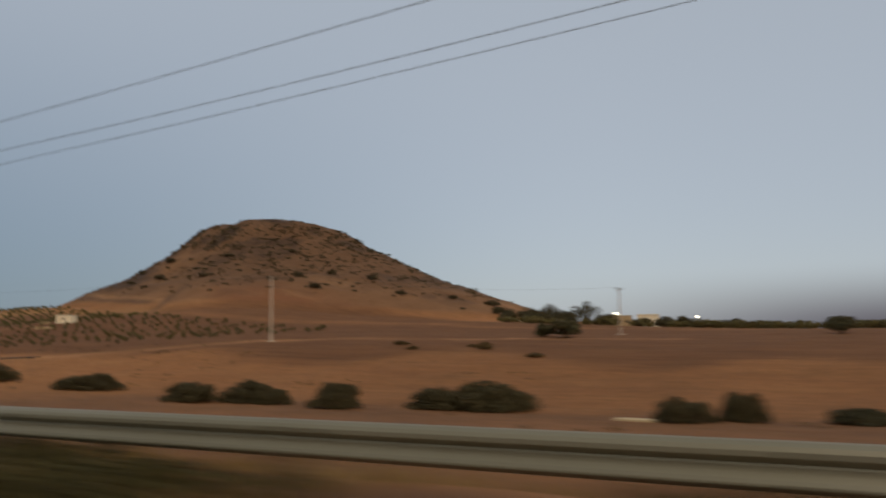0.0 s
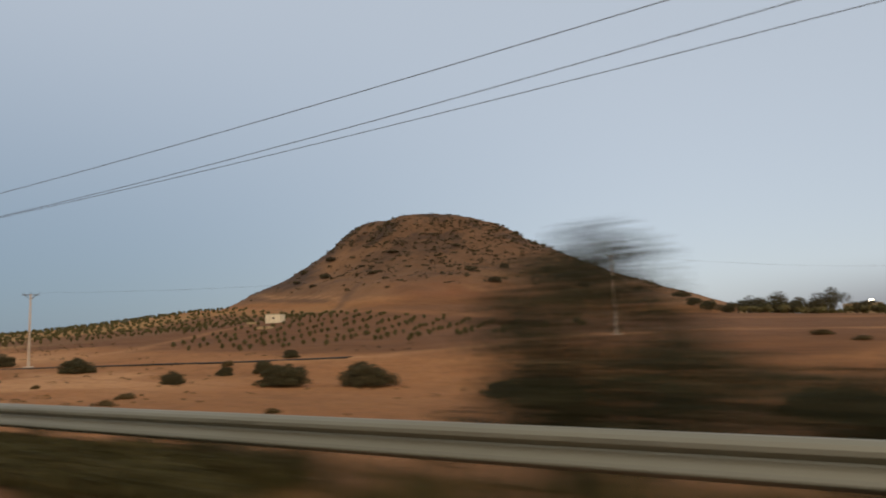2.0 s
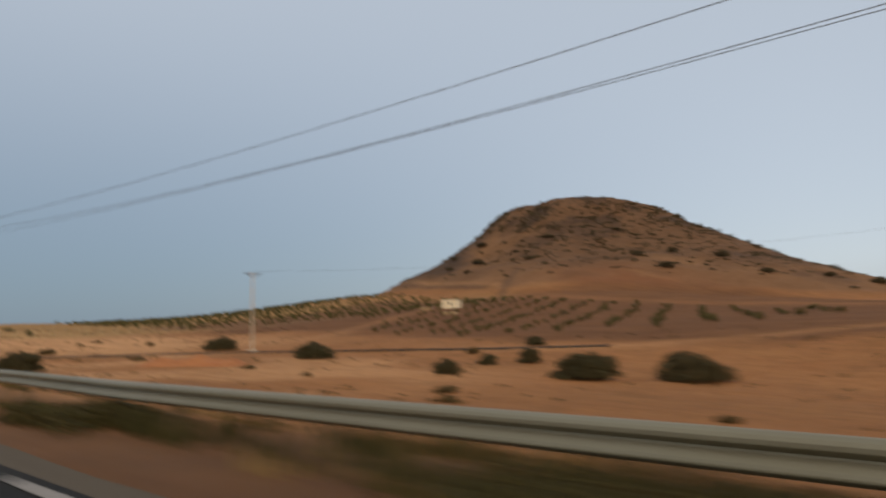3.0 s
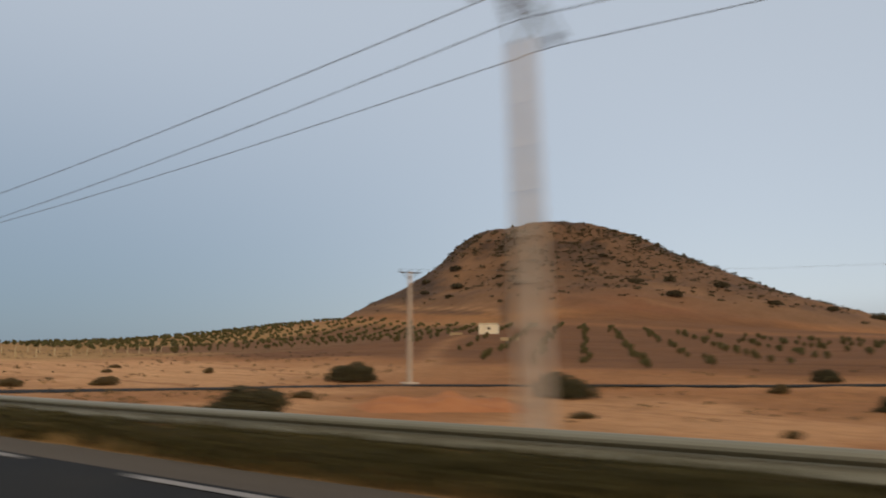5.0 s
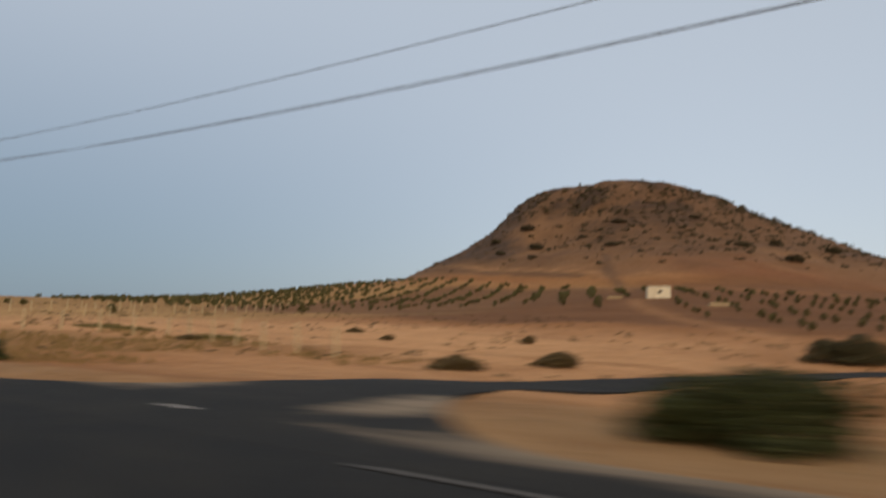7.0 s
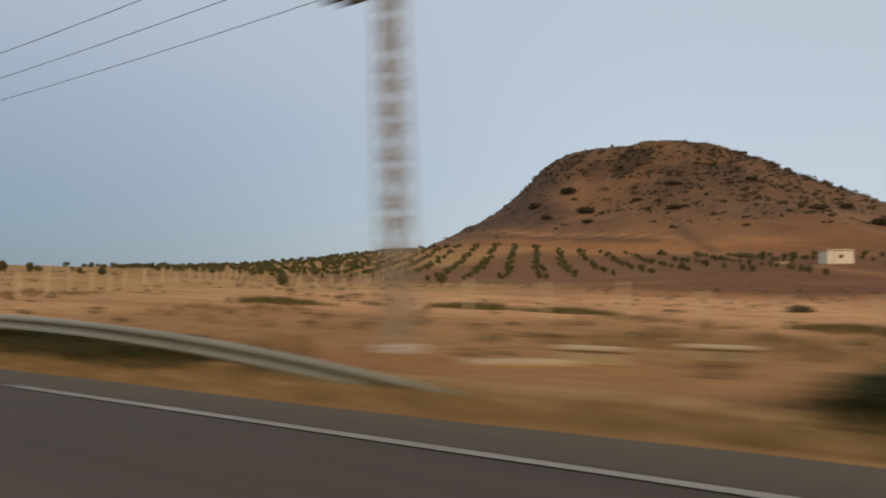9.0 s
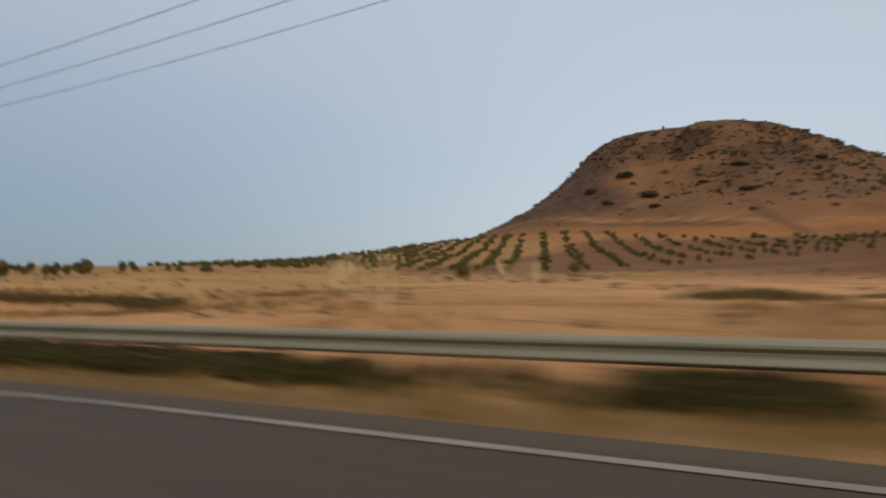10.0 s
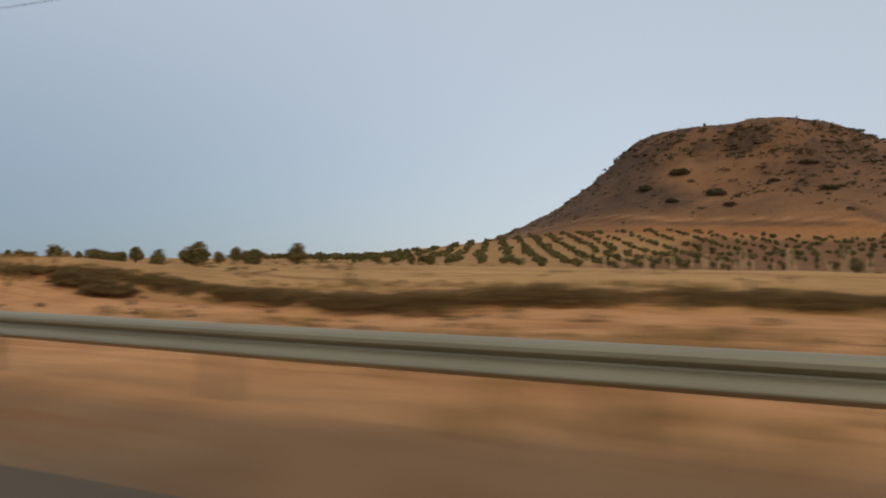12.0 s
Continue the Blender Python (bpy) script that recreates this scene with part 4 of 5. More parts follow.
# the row of trees along the brow by the road, and single trees in front of the orchard
BROW = [(-320.7, 54.4, 1.25), (-322.4, 50.6, 0.85), (-326, 49.6, 0.7), (-325.5, 46.6, 1.2), (-329, 45, 0.95), (-331, 42.5, 0.9), (-336, 40, 1.3),
        (-338.5, 38.4, 1.1), (-346, 38, 0.95), (-352, 36, 0.8), (-360, 33, 1.2), (-330, 57.6, 0.8), (-333.5, 62, 0.9), (-266.2, 60.2, 0.9),
        (-273.9, 106, 1.1),
        (-323.8, 52.4, 0.8), (-327.6, 47.8, 1.0), (-333, 43.4, 0.85), (-341.5, 38.4, 0.9), (-349, 36.6, 1.0), (-356, 34.4, 1.1), (-364, 31.5, 1.0),
        (-314.8, 69.6, 0.8), (-318.4, 71.6, 0.6), (-322.2, 70.2, 0.65), (-326.4, 71.5, 0.6), (-327.2, 66.2, 0.7), (-332.3, 67.6, 0.95)]
for k in range(26):
    BROW.append((-398 + 66 * rng.random(), 40 + 34 * rng.random(), 0.7 + 0.4 * rng.random()))
for k, (x, y, s) in enumerate(BROW):
    copy_thing(OLIVES[(k + 1) % 4], stand(x, y, k * 1.3, s * 1.08, s * 1.08, s * 0.98, 0.2 * s))


def joined_trees(name, places, label, size=1.0):
    """Far orchard trees, one piece of stuff."""
    r = np.random.default_rng(9)
    vs, fs, base = [], [], 0
    ground = land([p[1] for p in places], [p[2] for p in places]).tolist()
    for (_, x, y), z in zip(places, ground):
        s = (0.50 + 0.34 * r.random()) * size
        blobs = [(x + r.normal() * 0.35, y + r.normal() * 0.35, z + (0.6 + 0.7 * r.random()) * s, 0.6 * s, 0.6 * s) for _ in range(4)]
        v, f = leaf_cloud(r, blobs, 120, 0.42 * size)
        vs.append(v)
        fs.append(f + base)
        base += len(v)
    me = leaf_mesh(name, np.concatenate(vs), np.concatenate(fs), LEAF_OLIVE)
    tagged(new(name, me), label, "trees", kind="stuff")


r_far = np.random.default_rng(91)
grove = [(0, x, y) for x, y in zip((-100 + 230 * r_far.random(900)).tolist(), (236 + 190 * r_far.random(900) ** 1.3).tolist())
         if not (-116 < x < -44 and 268 < y < 300)]
joined_trees("far_grove", grove, "dark far olive groves along the horizon", 1.9)
joined_trees("orchard", spots[290:], "far rows of small grey-green olive trees")
for s in OLIVES:
    drop_source(s)


# ---- scrub on the hill ----
def hill_scrub():
    """Separate low bushes: thick on the right flank and among the crags, few on the bare lower slope."""
    r = np.random.default_rng(12)
    count = 30000
    x, y = HILL_X + 30 + r.normal(size=count) * 80, HILL_Y - 20 + r.normal(size=count) * 60
    up = hill_height(x, y)
    right = 1 / (1 + np.exp(-(x - HILL_X - 20) / 14))
    chance = 0.012 + 0.13 * right * smooth_to(up, 6, 18) + 0.05 * smooth_to(up, 34, 42) * (1 - smooth_to(up, 57, 61))
    chance = chance + 0.16 * (up > 36) * (up < 58) * (value_noise(x, y, 15, 77) > 0.2)
    keep = (up > 5) & (r.random(count) < chance)
    x, y, up = x[keep], y[keep], up[keep]
    vs, fs, base = [], [], 0
    for px, py, h, z in zip(x.tolist(), y.tolist(), up.tolist(), land(x, y).tolist()):
        s = (0.36 + 1.0 * r.random() ** 2.8) * (0.55 if h > 54 else 1.0)
        blobs = [(px + r.normal() * 0.75 * s, py + r.normal() * 0.5 * s, z + (0.1 + 0.25 * r.random()) * s, 0.75 * s, 0.5 * s) for _ in range(4)]
        v, f = leaf_cloud(r, blobs, int(40 + 50 * s), 0.34 * s + 0.08, 1.2)
        vs.append(v)
        fs.append(f + base)
        base += len(v)
    me = leaf_mesh("hill_scrub", np.concatenate(vs), np.concatenate(fs), LEAF_SCRUB)
    tagged(new("hill_scrub", me), "scattered dark scrub over the hillside", "scrub", kind="stuff")


hill_scrub()
# the large dark thickets that stand out on the slope
THICKETS = [(-320, 289, 9.0, 3.0), (-338, 313, 10.5, 2.8), (-289, 309, 7.0, 2.0), (-206, 326, 9.0, 3.0), (-334, 282, 4.8, 1.9), (-349, 302.5, 7.0, 2.8),
            (-281.6, 283, 6.0, 1.9), (-214, 287, 8.5, 2.6), (-234, 300, 7.5, 2.2), (-226, 318, 6.0, 2.2), (-262, 330, 5, 1.8), (-183, 316, 7, 2.3),
            (-150, 353, 8.5, 3.0), (-166, 340, 6, 2.2), (-337, 371, 1.5, 2.3), (-255, 386, 4.0, 2.6), (-300, 296, 4.5, 1.4), (-312, 272, 5.0, 1.3)]
THICK = [shrub(400 + k, 1500, 0.07, LEAF_SCRUB, "dark thicket on the hillside", 0.5, 9) for k in range(2)]
for t in THICK:
    tagged(t, group="hillside thickets")
for k, (x, y, w, h) in enumerate(THICKETS):
    put_down(THICK, rng, k, x, y, w, h, 0.5)
for s in THICK:
    drop_source(s)


def crags():
    """Broken rock along the upper band and the steep shoulder of the hill."""
    r = np.random.default_rng(21)
    made = 0
    while made < 230:
        a = r.random() * 2 * math.pi
        d = 18 + 92 * r.random()
        x, y = HILL_X + d * math.cos(a), HILL_Y + d * math.sin(a)
        up = float(hill_height(np.array([x]), np.array([y]))[0])
        left = -(x - HILL_X) - 0.4 * (y - HILL_Y)
        if y > HILL_Y + 25 or not (42 < up < 53 or (left > 44 and up > 9)) or (x > HILL_X + 45 and r.random() < 0.7):
            continue
        bm = bmesh.new()
        bmesh.ops.create_icosphere(bm, subdivisions=2, radius=1.0)
        s = (0.7 + 2.2 * r.random() ** 2, 0.6 + 1.2 * r.random(), 0.5 + 1.1 * r.random() ** 2)
        for v in bm.verts:
            k = 1 + 0.28 * noise.noise(v.co * 1.7 + Vector((made * 3.1, 0, 0))) + 0.15 * noise.noise(v.co * 4.3 + Vector((0, made, 0)))
            v.co = Vector((v.co.x * s[0] * k, v.co.y * s[1] * k, v.co.z * s[2] * k))
        me = bpy.data.meshes.new("boulder")
        bm.to_mesh(me)
        bm.free()
        me.materials.append(ROCK)
        ob = new("boulder", me)
        ob.matrix_basis = pose(x, y, land_at(x, y) - 0.55 * s[2], 0, 0, r.random() * 360)
        tagged(ob, "dark weathered boulder among the hilltop crags", "rock", "crag boulders")
        made += 1


crags()


# ---- grass and weeds of the verges ----
def blades(name, places, height, width, material, label, seed):
    """Tufts of thin upright blades: places are arrays x, y and the number of blades in each tuft."""
    r = np.random.default_rng(seed)
    x, y, per, hgt = places
    n = np.repeat(np.arange(len(x)), per)
    cx, cy = x[n] + r.normal(size=len(n)) * 0.11, y[n] + r.normal(size=len(n)) * 0.09
    z = land(cx, cy) - 0.02
    h = height * hgt[n] * (0.5 + 0.8 * r.random(len(n)))
    a = r.random(len(n)) * 2 * np.pi
    lean = 0.45 * h * r.random(len(n))
    b = r.random(len(n)) * 2 * np.pi
    w = width * (0.6 + 0.8 * r.random(len(n)))
    p0 = np.stack([cx - w * np.cos(a), cy - w * np.sin(a), z], 1)
    p1 = np.stack([cx + w * np.cos(a), cy + w * np.sin(a), z], 1)
    mid = np.stack([cx + 0.35 * lean * np.cos(b), cy + 0.35 * lean * np.sin(b), z + 0.6 * h], 1)
    q0 = mid + np.stack([0.8 * w * np.cos(a), 0.8 * w * np.sin(a), 0 * w], 1)
    q1 = mid - np.stack([0.8 * w * np.cos(a), 0.8 * w * np.sin(a), 0 * w], 1)
    tip = np.stack([cx + lean * np.cos(b), cy + lean * np.sin(b), z + h], 1)
    verts = np.stack([p0, p1, q0, q1, tip], 1).reshape(-1, 3)
    i = np.arange(len(n))[:, None] * 5
    me = bpy.data.meshes.new(name)
    me.from_pydata(verts.tolist(), [], (i + np.array([0, 1, 2, 3])).tolist() + (i + np.array([3, 2, 4])).tolist())
    me.materials.append(material)
    tagged(new(name, me), label, "grass", kind="stuff")


def scatter(count, x_lo, x_hi, off_lo, off_hi, seed, clump, level):
    """Random places by their distance beyond the rail line, thinned to patches."""
    r = np.random.default_rng(seed)
    x = x_lo + (x_hi - x_lo) * r.random(count)
    off = off_lo + (off_hi - off_lo) * r.random(count)
    y = along(RAIL_LINE, x) + off
    keep = (value_noise(x, y, clump, seed + 1) > level) & (y > along(ROAD_EDGE, x) + 0.15) & ~((x < -160) & (x > -187) & (y < 22))
    x, y = x[keep], y[keep]
    return x, y, 5 + r.integers(0, 6, len(x)), 0.7 + 0.7 * r.random(len(x))


def weed_bank(name, count, x_lo, x_hi, off_lo, off_hi, seed, clump, level, height, label, stretches=()):
    """Low leafy weeds massed in patches along the foot of the rail."""
    r = np.random.default_rng(seed)
    x, y, _, tall = scatter(count, x_lo, x_hi, off_lo, off_hi, seed, clump, level)
    vs, fs, base = [], [], 0
    for px, py, q, z in zip(x.tolist(), y.tolist(), tall.tolist(), land(x, y).tolist()):
        if stretches and not any(lo < px + 0.7 * math.sin(3 * py) < hi for lo, hi in stretches):
            continue
        h = height * q
        v, f = leaf_cloud(r, [(px, py, z + 0.42 * h, 0.22 + 0.2 * r.random(), 0.55 * h)], 90, 0.075, 1.2)
        vs.append(v)
        fs.append(f + base)
        base += len(v)
    me = leaf_mesh(name, np.concatenate(vs), np.concatenate(fs), GRASS_GREEN)
    tagged(new(name, me), label, "weeds", kind="stuff")


blades("verge_weeds", scatter(4000, -268, 12, -0.7, 1.6, 51, 4.5, 0.05), 0.30, 0.02, GRASS_GREEN, "green and brown weeds under the guardrail", 61)
weed_bank("rail_weeds", 2000, -270, -218, -0.36, 0.35, 52, 2.6, -0.72, 0.29, "dark weeds massed under the guardrail",
          [(-222, -219.5), (-232.3, -230.2), (-239.6, -236.3), (-264.8, -239.8), (-266.4, -265.2)])
weed_bank("junction_weeds", 2300, -155, -92, -0.95, 0.6, 53, 4.2, -0.75, 0.42, "dense dark green weeds under the guardrail",
          [(-153.7, -151.5), (-146.8, -145.2), (-144.5, -137.4), (-136, -134.9), (-134, -128.8), (-127.4, -116), (-113, -108), (-104, -98)])
weed_bank("roadside_weeds", 2600, -84, 6, -1.25, 0.35, 56, 40.0, -2.0, 0.30, "dark weed patches on the dirt verge",
          [(-10, -4.5), (-23, -16), (-32, -25.5), (-46, -39.5), (-58, -51), (-66.5, -61.5), (-73.2, -69.2), (-84, -81)])
blades("verge_straw", scatter(3800, -254, -92, -1.6, 0.2, 58, 3.0, -0.6), 0.15, 0.018, GRASS_DRY, "short straw-coloured grass along the asphalt edge", 68)
blades("dry_grass", scatter(9000, -330, 12, -1.1, 9.0, 54, 5.0, 0.1), 0.22, 0.02, GRASS_DRY, "dry straw-coloured grass on the verge", 64)
blades("bank_grass", scatter(3800, -335, -185, 8.0, 26.0, 55, 7.0, 0.0), 0.24, 0.026, GRASS_DRY, "dry grass over the dirt bank and field", 65)


def grass_patch(centres):
    r = np.random.default_rng(66)
    x = np.concatenate([cx + r.normal(size=420) * 1.1 for cx, cy in centres])
    y = np.concatenate([cy + r.normal(size=420) * 0.7 for cx, cy in centres])
    blades("grass_patch", (x, y, np.full(len(x), 6), 0.6 + 0.7 * r.random(len(x))), 0.28, 0.03, GRASS_OLIVE, "olive-green grass patches on the dirt field", 67)


grass_patch([(-228.0, 37.0), (-221.6, 36.4), (-208.0, 35.5), (-234.0, 27.6)])


def bank_edge_scrub():
    """Low brown scrub that hangs along the broken edge of the dirt bank."""
    r = np.random.default_rng(33)
    vs, fs, base = [], [], 0
    xs = -258.5 - 90 * r.random(1500)
    ys = bank_step(xs) + 0.05 + r.normal(size=1500) * 0.14
    full = 0.84 + 0.62 * value_noise(xs, xs * 0 + 8, 5.0, 14)
    for x, y, z, thick in zip(xs.tolist(), ys.tolist(), land(xs, ys).tolist(), full.tolist()):
        if thick < 0.38:
            continue
        s = (0.11 + 0.09 * r.random()) * thick
        v, f = leaf_cloud(r, [(x, y, z + 0.05 * thick, 0.35 + 0.3 * r.random(), s)], 60, 0.10)
        vs.append(v)
        fs.append(f + base)
        base += len(v)
    me = leaf_mesh("bank_scrub", np.concatenate(vs), np.concatenate(fs), LEAF_BROWN)
    tagged(new("bank_scrub", me), "low brown scrub along the broken edge of the dirt bank", "scrub", kind="stuff")


bank_edge_scrub()


def field_tufts():
    """Small low tufts and thistles dotted over the fields, thicker in patches and thinner on the ploughed slope."""
    r = np.random.default_rng(34)
    for name, count, leaves, label in (("field_tufts", 900, LEAF_SCRUB, "small dark tufts dotted over the dry fields"),
                                       ("dry_tufts", 1500, LEAF_BROWN, "small brown dry tufts over the fields and banks")):
        vs, fs, base = [], [], 0
        x, y = -345 + 350 * r.random(count), 13 + 92 * r.random(count) ** 1.4
        patch = value_noise(x, y, 13, 81) + 0.5 * value_noise(x, y, 5, 82)
        front = np.where(x < -90, along(FRONT, x) - 3, 118)
        keep = (y < front) & (y > along(RAIL_LINE, x) + 2) & (patch > np.where(x > -85, 0.35, -0.25)) & ~((x > -192) & (x < -156) & (y < 24))
        x, y = x[keep], y[keep]
        for px, py, z in zip(x.tolist(), y.tolist(), land(x, y).tolist()):
            s = (0.14 + 0.40 * r.random() ** 2.2) * (0.8 if py < 26 else 1.0)
            blobs = [(px + r.normal() * s * 0.7, py + r.normal() * s * 0.5, z + 0.15 * s, 0.8 * s, 0.6 * s) for _ in range(3)]
            v, f = leaf_cloud(r, blobs, 60, 0.12 * (0.5 + s), 1.2)
            vs.append(v)
            fs.append(f + base)
            base += len(v)
        me = leaf_mesh(name, np.concatenate(vs), np.concatenate(fs), leaves)
        tagged(new(name, me), label, "scrub", kind="stuff")


field_tufts()


def soil_heap(x, y, length, width, height, turn):
    """A tipped heap of red earth with several rounded tops."""
    me_v, me_f = [], []
    nu, nv = 46, 30
    turn_m = Matrix.Rotation(radians(turn), 3, 'Z')
    for i in range(nv):
        for k in range(nu):
            u, v = 2 * k / (nu - 1) - 1, 2 * i / (nv - 1) - 1
            p = turn_m @ Vector((u * length / 2, v * width / 2, 0))
            px, py = x + p.x, y + p.y
            lump = 0.72 + 0.16 * math.sin(8.5 * u + 0.6) * math.cos(2.1 * v) + 0.28 * noise.noise(Vector((px * 0.9, py * 0.9, 0))) \
                + 0.10 * noise.noise(Vector((px * 2.7, py * 2.7, 4)))
            rise = max(0.0, 1 - abs(u) ** 4.0) * max(0.0, 1 - abs(v) ** 2.2)
            me_v.append((px, py, height * rise * lump - 0.08))
    for i in range(nv - 1):
        for k in range(nu - 1):
            q = i * nu + k
            me_f.append((q, q + 1, q + nu + 1, q + nu))
    ground = land([v[0] for v in me_v], [v[1] for v in me_v]).tolist()
    me_v = [(v[0], v[1], v[2] + g) for v, g in zip(me_v, ground)]
    ob = new("earth_mound", mesh_of("earth_mound", me_v, me_f, HEAP_EARTH, True))
    tagged(ob, "tipped mound of orange-red earth on the field", "mound")


soil_heap(-145.0, 39.6, 11.5, 6.5, 1.1, 55)


# ---- power lines ----
def concrete_shaft(height, w0, w1, d0, d1):
    """A tapered concrete pole of H section: two flanges, a thin web and ties between them."""
    pieces = []

    def slab(x0, x1, y0, y1, z0, z1, k0, k1):
        v = [(x0 * k0, y0 * k0, z0), (x1 * k0, y0 * k0, z0), (x1 * k0, y1 * k0, z0), (x0 * k0, y1 * k0, z0),
             (x0 * k1, y0 * k1, z1), (x1 * k1, y0 * k1, z1), (x1 * k1, y1 * k1, z1), (x0 * k1, y1 * k1, z1)]
        f = [(3, 2, 1, 0), (4, 5, 6, 7), (0, 1, 5, 4), (1, 2, 6, 5), (2, 3, 7, 6), (3, 0, 4, 7)]
        pieces.append((v, f))

    k = w1 / w0
    slab(-w0, -w0 * 0.55, -d0, d0, -0.4, height, 1, k)
    slab(w0 * 0.55, w0, -d0, d0, -0.4, height, 1, k)
    slab(-w0 * 0.56, w0 * 0.56, -d0 * 0.3, d0 * 0.3, -0.4, height, 1, k)
    n = int(height / 0.9)
    for i in range(n):
        z = 0.3 + i * 0.9
        kk = 1 + (k - 1) * z / height
        slab(-w0 * 0.57, w0 * 0.57, -d0 * 0.94, d0 * 0.94, z, z + 0.16, kk, kk)
    return mesh_of("shaft", *join(pieces), CONCRETE)


def disc_string(a, b, discs, radius):
    """A string of insulator discs from a to b."""
    a, b = Vector(a), Vector(b)
    pts, radii = [a], [0.018]
    for i in range(discs):
        for u, r in ((0.1, 0.02), (0.25, radius), (0.55, radius * 0.9), (0.7, 0.025)):
            pts.append(a.lerp(b, 0.06 + 0.88 * (i + u) / discs))
            radii.append(r)
    pts.append(b)
    radii.append(0.018)
    return tube(pts, radii, 8)


def line_pole(x, y, wire_z, offsets, label, strain=True, group="power line poles", lean=0.0):
    """A concrete pole that carries three wires at offsets across the line: on a straight crossarm, or hung from a vaulted one."""
    base = land_at(x, y)
    pole = thing("utility_pole", label, "utility pole", group, pose(x + 0.12 * abs(lean), y, base, 0, lean, 0))
    top = wire_z - base
    lo, hi = offsets[0] - 0.15, offsets[2] + 0.15
    ends = []
    if strain:
        part("shaft", concrete_shaft(top + 0.15, 0.21, 0.13, 0.17, 0.10), CONCRETE, pole)
        bm = bmesh.new()
        for dx in (-0.13, 0.13):
            add_box(bm, (dx - 0.035, lo, top - 0.06), (dx + 0.035, hi, top + 0.04), bevel=0.01)
        for yy in offsets:
            add_box(bm, (-0.18, yy - 0.05, top - 0.04), (0.18, yy + 0.05, top + 0.03), bevel=0.008)
        part("crossarm", bm, DARK_STEEL, pole, "dark steel crossarm")
        for yy in (lo * 0.75, hi * 0.75):
            part("brace", mesh_of("brace", *bar((0.0, yy, top - 0.05), (0.0, 0.1 * math.copysign(1, yy), top - 0.75), 0.04), DARK_STEEL), DARK_STEEL, pole)
        for yy in offsets:
            for s in (-1, 1):
                part("insulator", mesh_of("insulator", *disc_string((s * 0.08, yy, top + 0.02), (s * 0.95, yy, top - 0.03), 6, 0.11), GLASSY, True), GLASSY, pole)
            loop = [(0.95 * u, yy + 0.05, top - 0.06 - 0.5 * (1 - u * u)) for u in (-1, -0.7, -0.35, 0, 0.35, 0.7, 1)]
            part("jumper", mesh_of("jumper", *tube(loop, 0.013, 5), WIRE), WIRE, pole)
            ends.append(((x - 0.95, y + yy, wire_z - 0.03), (x + 0.95, y + yy, wire_z - 0.03)))
        return ends
    part("shaft", concrete_shaft(top - 0.35, 0.18, 0.12, 0.16, 0.10), CONCRETE, pole)
    mid = (lo + hi) / 2
    rise = [(0.0, mid + (hi - lo) / 2 * u, top + 0.62 - 0.42 * abs(u) ** 2.6) for u in (-1, -0.8, -0.55, -0.28, 0, 0.28, 0.55, 0.8, 1)]
    for dx in (-0.11, 0.11):
        part("arch", mesh_of("arch", *tube([(dx, b, c) for _, b, c in rise], 0.04, 6), DARK_STEEL), DARK_STEEL, pole, "vaulted dark steel crossarm")
    for yy in (-0.62, 0.62):
        part("strut", mesh_of("strut", *bar((0.0, 0.08 * math.copysign(1, yy), top - 0.42), (0.0, mid + yy, top + 0.58), 0.06), DARK_STEEL), DARK_STEEL, pole)
    for yy in offsets:
        up = top + 0.6 - 0.42 * abs((yy - mid) / ((hi - lo) / 2)) ** 2.6
        part("insulator", mesh_of("insulator", *disc_string((0, yy, up), (0, yy, top), 4, 0.12), GLASSY, True), GLASSY, pole)
        ends.append(((x, y + yy, wire_z), (x, y + yy, wire_z)))
    return ends


